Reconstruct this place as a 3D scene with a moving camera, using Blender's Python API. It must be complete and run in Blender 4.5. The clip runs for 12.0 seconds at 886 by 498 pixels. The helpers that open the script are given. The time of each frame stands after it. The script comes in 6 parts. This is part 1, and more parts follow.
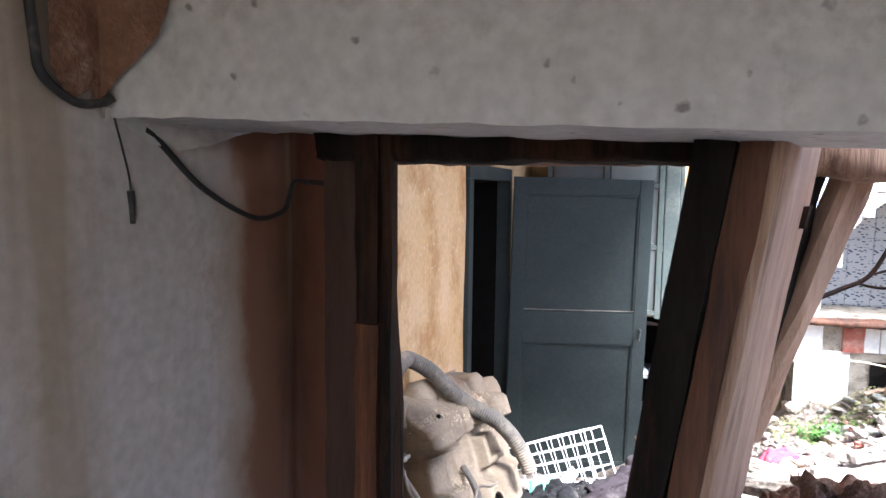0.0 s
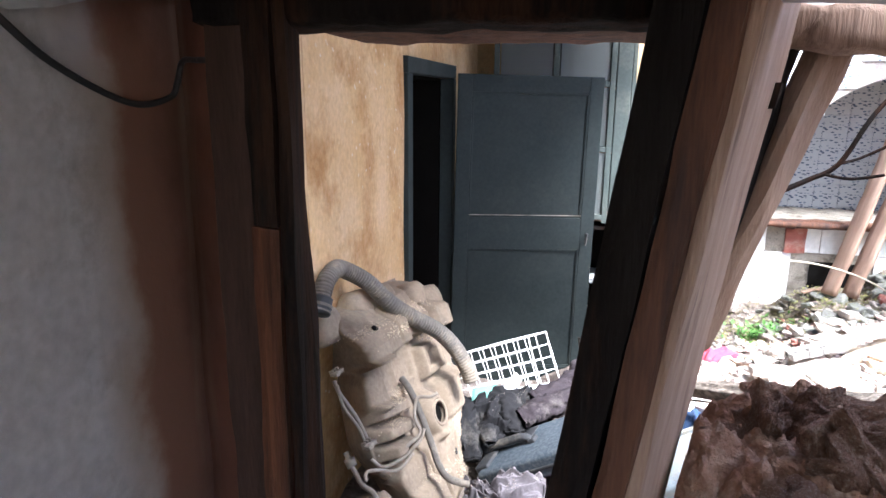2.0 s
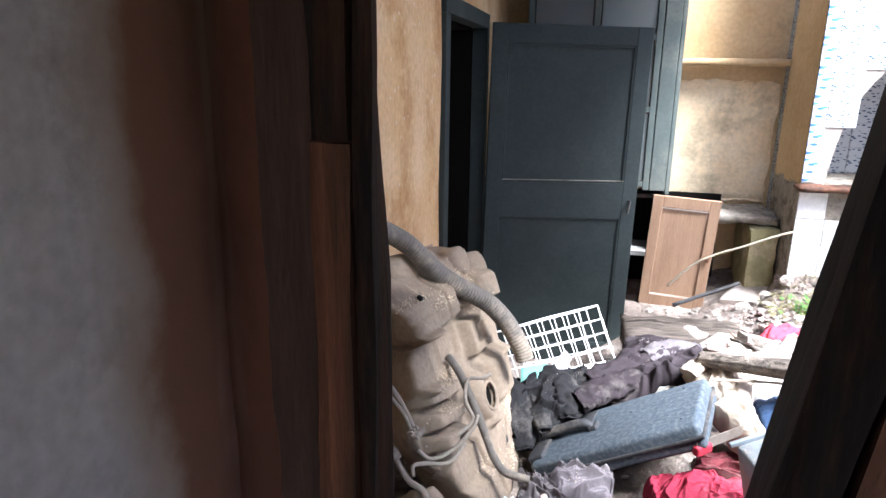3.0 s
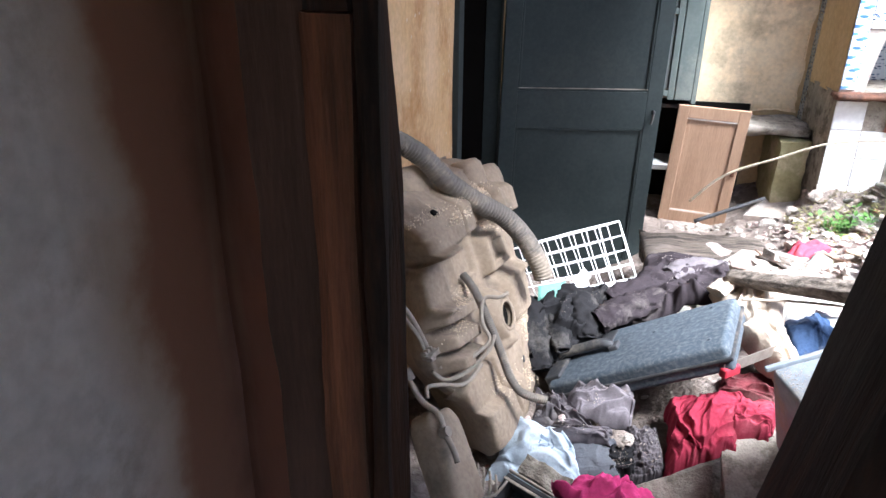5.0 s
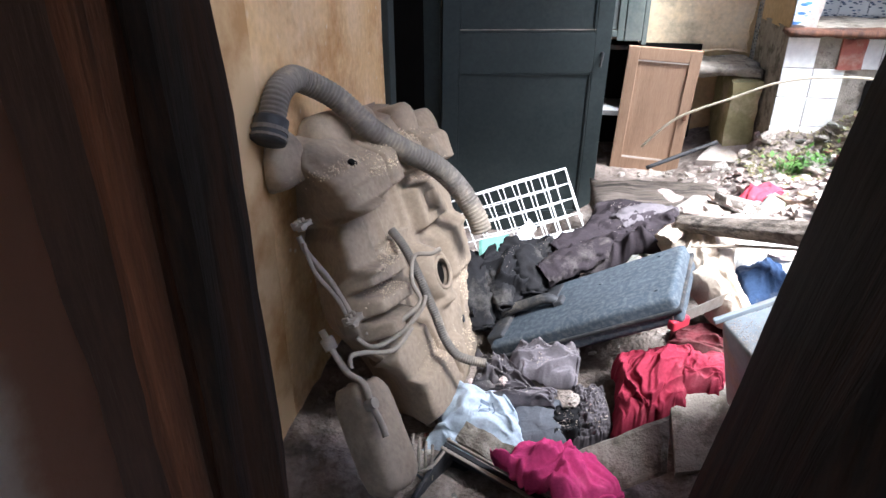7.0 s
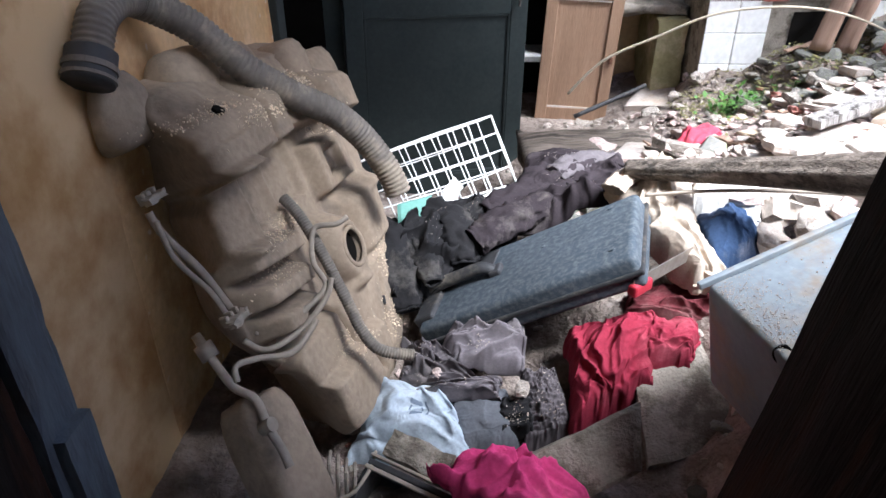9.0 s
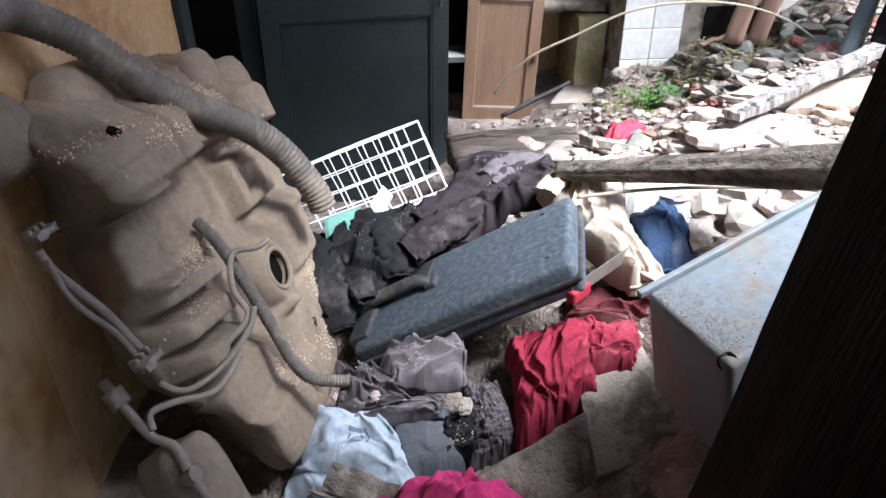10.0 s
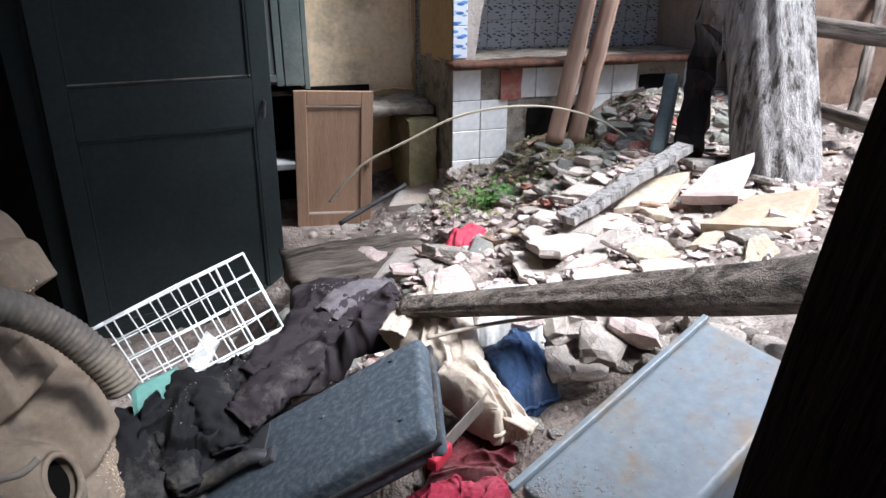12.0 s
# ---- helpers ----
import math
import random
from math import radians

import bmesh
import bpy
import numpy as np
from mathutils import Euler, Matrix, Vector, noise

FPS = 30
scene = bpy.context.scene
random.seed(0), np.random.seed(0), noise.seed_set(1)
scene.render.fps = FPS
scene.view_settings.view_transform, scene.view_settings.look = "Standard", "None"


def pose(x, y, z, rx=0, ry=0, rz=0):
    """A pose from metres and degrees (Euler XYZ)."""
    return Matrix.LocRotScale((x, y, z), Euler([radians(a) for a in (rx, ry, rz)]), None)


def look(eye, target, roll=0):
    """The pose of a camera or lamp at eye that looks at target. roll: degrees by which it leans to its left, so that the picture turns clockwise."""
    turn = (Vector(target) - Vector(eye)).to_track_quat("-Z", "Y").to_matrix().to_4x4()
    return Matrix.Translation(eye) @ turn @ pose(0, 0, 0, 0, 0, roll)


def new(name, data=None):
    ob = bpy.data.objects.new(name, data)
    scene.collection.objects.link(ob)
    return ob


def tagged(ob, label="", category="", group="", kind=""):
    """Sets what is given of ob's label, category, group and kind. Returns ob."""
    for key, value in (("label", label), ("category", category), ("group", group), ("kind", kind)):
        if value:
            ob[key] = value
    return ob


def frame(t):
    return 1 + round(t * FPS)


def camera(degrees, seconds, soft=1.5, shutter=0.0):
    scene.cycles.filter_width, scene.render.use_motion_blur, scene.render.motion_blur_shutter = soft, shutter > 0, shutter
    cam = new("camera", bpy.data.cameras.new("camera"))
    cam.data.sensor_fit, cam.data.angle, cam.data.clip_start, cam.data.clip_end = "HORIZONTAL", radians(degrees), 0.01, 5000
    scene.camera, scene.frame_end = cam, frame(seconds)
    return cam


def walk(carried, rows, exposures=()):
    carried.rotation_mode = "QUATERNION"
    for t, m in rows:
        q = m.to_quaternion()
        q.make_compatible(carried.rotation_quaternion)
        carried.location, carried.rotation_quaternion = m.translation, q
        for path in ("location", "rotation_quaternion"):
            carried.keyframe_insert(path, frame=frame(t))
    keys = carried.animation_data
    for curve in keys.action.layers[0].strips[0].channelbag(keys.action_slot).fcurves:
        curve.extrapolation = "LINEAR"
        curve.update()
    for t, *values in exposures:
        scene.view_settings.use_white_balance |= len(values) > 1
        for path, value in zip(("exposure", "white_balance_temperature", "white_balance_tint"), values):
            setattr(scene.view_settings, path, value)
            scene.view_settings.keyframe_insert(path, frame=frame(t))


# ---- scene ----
cam = camera(68.5, 12.0)
PATH = [
    (0, (-0.021, -0.020, 1.557), (-0.599, 1.885, 1.368), 0.7),
    (0.5, (-0.042, 0.025, 1.521), (-0.621, 1.920, 1.255), 0.6),
    (1, (-0.034, 0.133, 1.471), (-0.612, 2.010, 1.089), 0.6),
    (1.5, (0.036, 0.187, 1.534), (-0.468, 2.068, 1.081), 0.9),
    (2, (-0.016, 0.169, 1.506), (-0.436, 2.069, 1.045), 0.6),
    (2.5, (-0.103, 0.265, 1.443), (-0.524, 2.164, 0.975), 0.6),
    (3, (-0.224, 0.419, 1.377), (-0.651, 2.299, 0.849), 0.8),
    (5, (-0.262, 0.532, 1.329), (-0.699, 2.325, 0.559), 0.5),
    (5.5, (-0.269, 0.548, 1.337), (-0.701, 2.305, 0.484), 0.7),
    (6, (-0.246, 0.589, 1.349), (-0.683, 2.337, 0.481), 0.7),
    (6.5, (-0.235, 0.609, 1.309), (-0.648, 2.362, 0.439), 0.1),
    (7, (-0.202, 0.697, 1.253), (-0.518, 2.462, 0.365), -0.1),
    (7.2, (-0.220, 0.764, 1.222), (-0.488, 2.531, 0.323), 0.3),
    (8.8, (-0.240, 0.960, 1.102), (-0.356, 2.703, 0.127), -0.5),
    (9, (-0.221, 0.991, 1.101), (-0.305, 2.734, 0.125), -0.6),
    (9.5, (-0.239, 1.038, 1.106), (-0.218, 2.785, 0.133), -0.7),
    (10, (-0.212, 1.062, 1.096), (-0.100, 2.802, 0.118), -0.8),
    (10.5, (-0.221, 1.075, 1.108), (0.016, 2.807, 0.137), -0.9),
    (11, (-0.222, 1.056, 1.138), (0.133, 2.778, 0.186), -1.2),
    (11.5, (-0.208, 1.080, 1.143), (0.267, 2.816, 0.271), -1.2),
    (12, (-0.156, 1.263, 1.154), (0.425, 3.019, 0.395), 0.2),
]
walk(cam, [(t, look(eye, target, roll)) for t, eye, target, roll in PATH],
     exposures=[(t, s, 5600, 11) for t, s in ((0, 3.3), (1, 3.25), (2, 3.05), (3, 2.85), (5, 2.7), (7, 2.5), (9, 2.0), (11, 1.65), (12, 1.25))])

# ---- world and light ----
world = bpy.data.worlds.new("sky")
scene.world = world
world.use_nodes = True
wn = world.node_tree.nodes
sky = wn.new("ShaderNodeTexSky")
sky.sky_type = "NISHITA"
sky.sun_disc = False
SUN_UP, SUN_TURN = 57.0, 131.0
sky.sun_elevation, sky.sun_rotation = radians(SUN_UP), radians(SUN_TURN)
sky.air_density, sky.dust_density, sky.ozone_density = 1.0, 3.0, 1.0
world.node_tree.links.new(sky.outputs[0], wn["Background"].inputs[0])
wn["Background"].inputs[1].default_value = 0.14
sun_data = bpy.data.lights.new("sun", "SUN")
sun_data.energy, sun_data.angle, sun_data.color = 4.0, radians(24), (1.0, 0.98, 0.94)
sun = new("sun", sun_data)
sd = Vector((math.sin(radians(SUN_TURN)) * math.cos(radians(SUN_UP)), math.cos(radians(SUN_TURN)) * math.cos(radians(SUN_UP)), math.sin(radians(SUN_UP))))
sun.matrix_world = look(sd * 20, (0, 0, 0))

# ---- materials ----
def rgb(c):
    return (*c, 1.0)


def material(name, c1, c2, scale=6.0, fine=60.0, rough=0.85, bump=0.3, metal=0.0, stain=None, stain_scale=1.5, stain_at=(0.5, 0.65), stretch=(1, 1, 1), vary=0.12, depth=0.004, spec=0.3, specks=None):
    """Two colours mixed by a broad noise, with fine grain, optional stains and relief. stretch: grain direction."""
    m = bpy.data.materials.new(name)
    m.use_nodes = True
    nt = m.node_tree
    n, l = nt.nodes, nt.links.new
    b = n["Principled BSDF"]
    co = n.new("ShaderNodeTexCoord")
    mp = n.new("ShaderNodeMapping")
    mp.inputs["Scale"].default_value = stretch
    l(co.outputs["Object"], mp.inputs["Vector"])
    n1 = n.new("ShaderNodeTexNoise")
    n1.inputs["Scale"].default_value, n1.inputs["Detail"].default_value, n1.inputs["Roughness"].default_value = scale, 6, 0.65
    n2 = n.new("ShaderNodeTexNoise")
    n2.inputs["Scale"].default_value, n2.inputs["Detail"].default_value = fine, 4
    for t in (n1, n2):
        l(mp.outputs[0], t.inputs["Vector"])
    r1 = n.new("ShaderNodeMapRange")
    r1.inputs[1].default_value, r1.inputs[2].default_value = 0.32, 0.68
    l(n1.outputs[0], r1.inputs[0])
    mix = n.new("ShaderNodeMix")
    mix.data_type = "RGBA"
    mix.inputs[6].default_value, mix.inputs[7].default_value = rgb(c1), rgb(c2)
    l(r1.outputs[0], mix.inputs[0])
    col = mix.outputs[2]
    if stain:
        n3 = n.new("ShaderNodeTexNoise")
        n3.inputs["Scale"].default_value, n3.inputs["Detail"].default_value, n3.inputs["Roughness"].default_value = stain_scale, 8, 0.7
        l(mp.outputs[0], n3.inputs["Vector"])
        r3 = n.new("ShaderNodeMapRange")
        r3.inputs[1].default_value, r3.inputs[2].default_value = stain_at
        l(n3.outputs[0], r3.inputs[0])
        mx = n.new("ShaderNodeMix")
        mx.data_type = "RGBA"
        mx.inputs[7].default_value = rgb(stain)
        l(r3.outputs[0], mx.inputs[0])
        l(col, mx.inputs[6])
        col = mx.outputs[2]
    if specks:
        vo = n.new("ShaderNodeTexVoronoi")
        vo.inputs["Scale"].default_value = 26.0
        wn_ = n.new("ShaderNodeVectorMath")
        wn_.operation = "MULTIPLY_ADD"
        l(n1.outputs["Color"], wn_.inputs[0])
        wn_.inputs[1].default_value = (0.12, 0.12, 0.12)
        l(mp.outputs[0], wn_.inputs[2])
        l(wn_.outputs[0], vo.inputs["Vector"])
        rv = n.new("ShaderNodeMapRange")
        rv.inputs[1].default_value, rv.inputs[2].default_value, rv.inputs[3].default_value, rv.inputs[4].default_value = 0.10, 0.22, 0.75, 0.0
        l(vo.outputs["Distance"], rv.inputs[0])
        gate = n.new("ShaderNodeMapRange")
        gate.inputs[1].default_value, gate.inputs[2].default_value = 0.70, 0.82
        sp_ = n.new("ShaderNodeSeparateColor")
        l(vo.outputs["Color"], sp_.inputs[0])
        l(sp_.outputs[0], gate.inputs[0])
        mu = n.new("ShaderNodeMath")
        mu.operation = "MULTIPLY"
        l(rv.outputs[0], mu.inputs[0])
        l(gate.outputs[0], mu.inputs[1])
        ms = n.new("ShaderNodeMix")
        ms.data_type = "RGBA"
        ms.inputs[7].default_value = rgb(specks)
        l(mu.outputs[0], ms.inputs[0])
        l(col, ms.inputs[6])
        col = ms.outputs[2]
    info = n.new("ShaderNodeObjectInfo")
    hv = n.new("ShaderNodeHueSaturation")
    add = n.new("ShaderNodeMath")
    add.operation = "MULTIPLY_ADD"
    l(n2.outputs[0], add.inputs[0])
    add.inputs[1].default_value, add.inputs[2].default_value = 0.5, 0.75 - vary / 2
    ad2 = n.new("ShaderNodeMath")
    ad2.operation = "MULTIPLY_ADD"
    l(info.outputs["Random"], ad2.inputs[0])
    ad2.inputs[1].default_value = vary
    l(add.outputs[0], ad2.inputs[2])
    l(ad2.outputs[0], hv.inputs["Value"])
    l(col, hv.inputs["Color"])
    l(hv.outputs[0], b.inputs["Base Color"])
    rr = n.new("ShaderNodeMapRange")
    rr.inputs[3].default_value, rr.inputs[4].default_value = max(0.05, rough - 0.12), min(1, rough + 0.1)
    l(n1.outputs[0], rr.inputs[0])
    l(rr.outputs[0], b.inputs["Roughness"])
    b.inputs["Metallic"].default_value = metal
    b.inputs["Specular IOR Level"].default_value = spec
    if bump:
        sm = n.new("ShaderNodeMath")
        sm.operation = "MULTIPLY_ADD"
        l(n2.outputs[0], sm.inputs[0])
        sm.inputs[1].default_value = 0.35
        l(n1.outputs[0], sm.inputs[2])
        bp = n.new("ShaderNodeBump")
        bp.inputs["Strength"].default_value, bp.inputs["Distance"].default_value = bump, depth * 3
        l(sm.outputs[0], bp.inputs["Height"])
        l(bp.outputs[0], b.inputs["Normal"])
    return m


WHITE_PLASTER = material("white_plaster", (0.66, 0.62, 0.615), (0.53, 0.495, 0.49), 3, 40, 0.9, 0.25, stain=(0.30, 0.25, 0.20), stain_scale=3.2, stain_at=(0.52, 0.74))
BEAM_PLASTER = material("mouldy_plaster", (0.66, 0.65, 0.65), (0.56, 0.55, 0.54), 3, 40, 0.9, 0.25, stain=(0.36, 0.32, 0.29), stain_scale=4.5, stain_at=(0.56, 0.76), specks=(0.17, 0.15, 0.14))
OCHRE = material("ochre_plaster", (0.66, 0.47, 0.28), (0.56, 0.35, 0.155), 2.5, 45, 0.9, 0.3, stain=(0.40, 0.21, 0.075), stain_scale=3.4, stain_at=(0.48, 0.66), depth=0.006, specks=(0.70, 0.60, 0.46))
CREAM = material("cream_plaster", (0.58, 0.42, 0.235), (0.50, 0.34, 0.17), 3, 40, 0.9, 0.3, stain=(0.34, 0.26, 0.14), stain_scale=2.6, stain_at=(0.60, 0.74))
# Brown for unseen walls that should bounce little light, and a dark backdrop.
BACKDROP_BROWN = material("backdrop_brown", (0.30, 0.20, 0.14), (0.20, 0.13, 0.09), 5, 50, 0.9, 0.35, stain=(0.10, 0.06, 0.045), stain_scale=3)
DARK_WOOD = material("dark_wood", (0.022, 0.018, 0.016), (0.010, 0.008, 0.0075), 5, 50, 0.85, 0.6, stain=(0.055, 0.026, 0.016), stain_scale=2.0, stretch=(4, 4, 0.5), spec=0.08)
RED_WOOD = material("red_brown_wood", (0.15, 0.066, 0.038), (0.08, 0.037, 0.022), 6, 60, 0.75, 0.5, stain=(0.05, 0.03, 0.025), stretch=(5, 5, 0.4))
RAW_WOOD = material("raw_wood", (0.42, 0.285, 0.21), (0.28, 0.175, 0.12), 5, 50, 0.8, 0.5, stain=(0.12, 0.07, 0.045), stain_scale=2, stain_at=(0.58, 0.7), stretch=(5, 5, 0.35))
GREY_WOOD = material("weathered_wood", (0.36, 0.32, 0.28), (0.17, 0.14, 0.12), 7, 60, 0.9, 0.8, stain=(0.07, 0.055, 0.045), stain_scale=4, stretch=(0.4, 6, 6), depth=0.008)
DOOR_GREEN = material("grey_green_paint", (0.036, 0.045, 0.044), (0.027, 0.035, 0.034), 4, 60, 0.65, 0.15, stain=(0.05, 0.058, 0.054), stain_scale=2, stain_at=(0.55, 0.75), spec=0.15)
CAB_WOOD = material("cabinet_wood", (0.35, 0.225, 0.145), (0.26, 0.16, 0.10), 4, 60, 0.7, 0.25, stretch=(4, 4, 0.5))
CONCRETE = material("concrete", (0.36, 0.32, 0.265), (0.23, 0.20, 0.165), 15, 170, 0.95, 1.0, stain=(0.13, 0.11, 0.085), stain_scale=9, stain_at=(0.5, 0.6), depth=0.003)
TILE_WHITE = material("white_glaze", (0.80, 0.80, 0.77), (0.72, 0.72, 0.70), 3, 30, 0.25, 0.05, stain=(0.35, 0.30, 0.22), stain_scale=4, stain_at=(0.62, 0.75), spec=0.5)
TANK = material("dusty_plastic", (0.35, 0.272, 0.195), (0.24, 0.185, 0.132), 5, 70, 0.85, 0.35, stain=(0.15, 0.12, 0.095), stain_scale=6, stain_at=(0.50, 0.72))
CASE = material("blue_grey_plastic", (0.064, 0.082, 0.102), (0.042, 0.055, 0.068), 5, 70, 0.6, 0.25, stain=(0.19, 0.195, 0.19), stain_scale=70, stain_at=(0.45, 0.9))
EARTH = material("red_earth", (0.31, 0.172, 0.112), (0.18, 0.098, 0.064), 9, 70, 1.0, 0.9, stain=(0.40, 0.29, 0.22), stain_scale=7, depth=0.01)
RUBBLE = material("rubble_ground", (0.31, 0.25, 0.21), (0.15, 0.12, 0.10), 11, 60, 1.0, 1.0, stain=(0.45, 0.38, 0.33), stain_scale=6, depth=0.012)
FLOOR = material("dusty_floor", (0.24, 0.21, 0.18), (0.16, 0.14, 0.12), 6, 60, 0.95, 0.5)


def banded_wall(name):
    """White plaster that turns to a brown damp stain beyond y 1.25, with a ragged edge, and to ochre further in."""
    m = WHITE_PLASTER.copy()
    m.name = name
    nt = m.node_tree
    n, l = nt.nodes, nt.links.new
    b = n["Principled BSDF"]
    col = b.inputs["Base Color"].links[0].from_socket
    co = n.new("ShaderNodeTexCoord")
    sp = n.new("ShaderNodeSeparateXYZ")
    l(co.outputs["Object"], sp.inputs[0])
    nz = n.new("ShaderNodeTexNoise")
    nz.inputs["Scale"].default_value, nz.inputs["Detail"].default_value, nz.inputs["Roughness"].default_value = 5.0, 7, 0.6
    l(co.outputs["Object"], nz.inputs["Vector"])
    ad = n.new("ShaderNodeMath")
    ad.operation = "MULTIPLY_ADD"
    l(nz.outputs[0], ad.inputs[0])
    ad.inputs[1].default_value = 0.16
    l(sp.outputs[1], ad.inputs[2])
    zz = n.new("ShaderNodeMath")
    zz.operation = "MULTIPLY_ADD"
    l(sp.outputs[2], zz.inputs[0])
    zz.inputs[1].default_value = 0.06
    l(ad.outputs[0], zz.inputs[2])
    for at, wide, colour in ((1.22, 0.13, (0.42, 0.33, 0.27)), (1.315, 0.06, (0.25, 0.13, 0.09)), (1.44, 0.12, (0.13, 0.062, 0.042)), (1.66, 0.10, (0.50, 0.33, 0.14))):
        r = n.new("ShaderNodeMapRange")
        r.interpolation_type = "SMOOTHSTEP"
        r.inputs[1].default_value, r.inputs[2].default_value = at, at + wide
        l(zz.outputs[0], r.inputs[0])
        mx = n.new("ShaderNodeMix")
        mx.data_type = "RGBA"
        mx.inputs[7].default_value = rgb(colour)
        if at > 1.6:
            rag = n.new("ShaderNodeMapRange")
            rag.inputs[1].default_value, rag.inputs[2].default_value = 0.42, 0.62
            l(nz.outputs[0], rag.inputs[0])
            oc = n.new("ShaderNodeMix")
            oc.data_type = "RGBA"
            oc.inputs[6].default_value, oc.inputs[7].default_value = rgb((0.62, 0.43, 0.235)), rgb((0.40, 0.225, 0.09))
            l(rag.outputs[0], oc.inputs[0])
            l(oc.outputs[2], mx.inputs[7])
        l(r.outputs[0], mx.inputs[0])
        l(col, mx.inputs[6])
        col = mx.outputs[2]
    ms = n.new("ShaderNodeMapping")
    ms.inputs["Scale"].default_value = (1, 9, 0.7)
    l(co.outputs["Object"], ms.inputs[0])
    ns = n.new("ShaderNodeTexNoise")
    ns.inputs["Scale"].default_value, ns.inputs["Detail"].default_value, ns.inputs["Roughness"].default_value = 1.0, 5, 0.55
    l(ms.outputs[0], ns.inputs["Vector"])
    near = n.new("ShaderNodeMapRange")
    near.interpolation_type = "SMOOTHSTEP"
    near.inputs[1].default_value, near.inputs[2].default_value, near.inputs[3].default_value, near.inputs[4].default_value = 0.74, 0.90, 0.30, 0.0
    l(sp.outputs[1], near.inputs[0])
    sm_ = n.new("ShaderNodeMath")
    sm_.operation = "ADD"
    l(ns.outputs[0], sm_.inputs[0])
    l(near.outputs[0], sm_.inputs[1])
    rs = n.new("ShaderNodeMapRange")
    rs.inputs[1].default_value, rs.inputs[2].default_value, rs.inputs[3].default_value, rs.inputs[4].default_value = 0.58, 0.86, 0.0, 0.7
    l(sm_.outputs[0], rs.inputs[0])
    mt = n.new("ShaderNodeMix")
    mt.data_type = "RGBA"
    mt.inputs[7].default_value = rgb((0.34, 0.27, 0.19))
    l(rs.outputs[0], mt.inputs[0])
    l(col, mt.inputs[6])
    l(mt.outputs[2], b.inputs["Base Color"])
    return m


def leaf_tile(name, ground, ink, scale=26.0):
    """A glazed tile painted with small blue leaf strokes; the motif repeats tile by tile."""
    m = bpy.data.materials.new(name)
    m.use_nodes = True
    nt = m.node_tree
    n, l = nt.nodes, nt.links.new
    b = n["Principled BSDF"]
    co = n.new("ShaderNodeTexCoord")
    cols = None
    for k, (turn, off) in enumerate(((35, 0.0), (-50, 0.37))):
        mp = n.new("ShaderNodeMapping")
        mp.inputs["Rotation"].default_value = (0, radians(turn), 0)
        mp.inputs["Location"].default_value = (off, 0, off * 0.7)
        mp.inputs["Scale"].default_value = (1.0, 1.0, 2.6)
        l(co.outputs["Object"], mp.inputs[0])
        v = n.new("ShaderNodeTexVoronoi")
        v.inputs["Scale"].default_value = scale
        v.inputs["Randomness"].default_value = 0.8
        l(mp.outputs[0], v.inputs["Vector"])
        r = n.new("ShaderNodeMapRange")
        r.inputs[1].default_value, r.inputs[2].default_value, r.inputs[3].default_value, r.inputs[4].default_value = 0.26, 0.36, 1.0, 0.0
        l(v.outputs["Distance"], r.inputs[0])
        mx = n.new("ShaderNodeMix")
        mx.data_type = "RGBA"
        if cols is None:
            mx.inputs[6].default_value = rgb(ground)
        else:
            l(cols, mx.inputs[6])
        mx.inputs[7].default_value = rgb(ink if k == 0 else tuple(c * 1.6 for c in ink))
        l(r.outputs[0], mx.inputs[0])
        cols = mx.outputs[2]
    l(cols, b.inputs["Base Color"])
    b.inputs["Roughness"].default_value = 0.25
    return m


WALL = banded_wall("stained_plaster")
BLUE_TILE = leaf_tile("blue_leaf_tile", (0.72, 0.74, 0.74), (0.06, 0.10, 0.19))
# Same leaf motif on a darker ground, for the niche back.
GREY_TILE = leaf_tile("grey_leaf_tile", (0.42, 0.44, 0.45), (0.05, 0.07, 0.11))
BORDER_TILE = leaf_tile("blue_border_tile", (0.66, 0.72, 0.76), (0.07, 0.17, 0.40), 14)
BLACK_PLASTIC = material("black_rubber", (0.045, 0.045, 0.047), (0.03, 0.03, 0.032), 6, 80, 0.6, 0.2, stain=(0.22, 0.19, 0.15), stain_scale=7, stain_at=(0.52, 0.75))
HOSE = material("dusty_hose", (0.19, 0.165, 0.14), (0.12, 0.105, 0.09), 6, 80, 0.75, 0.2, stain=(0.30, 0.25, 0.19), stain_scale=5)
WIRE_WHITE = material("white_wire", (0.78, 0.78, 0.75), (0.66, 0.66, 0.63), 8, 60, 0.45, 0.1)
# Near-black colour painted in for shade inside openings and the room beyond.
SHADE_BLACK = material("painted_shade", (0.010, 0.009, 0.008), (0.006, 0.0055, 0.005), 5, 40, 0.95, 0.0, spec=0.02)
ENAMEL = material("dusty_enamel", (0.31, 0.355, 0.385), (0.24, 0.27, 0.29), 3, 60, 0.45, 0.2, stain=(0.33, 0.275, 0.205), stain_scale=9, stain_at=(0.48, 0.64), spec=0.5)
STONE = material("rubble_stone_mat", (0.42, 0.37, 0.31), (0.25, 0.22, 0.19), 8, 60, 0.95, 0.8, stain=(0.62, 0.57, 0.5), stain_scale=5, vary=0.5)
GREYSTONE = material("grey_stone", (0.30, 0.29, 0.26), (0.17, 0.165, 0.15), 8, 60, 0.95, 0.8, stain=(0.25, 0.26, 0.15), stain_scale=5, vary=0.6)
WHITE_LUMP = material("white_lime", (0.55, 0.49, 0.44), (0.43, 0.37, 0.315), 7, 60, 0.95, 0.7, stain=(0.45, 0.36, 0.28), stain_scale=5, vary=0.25)
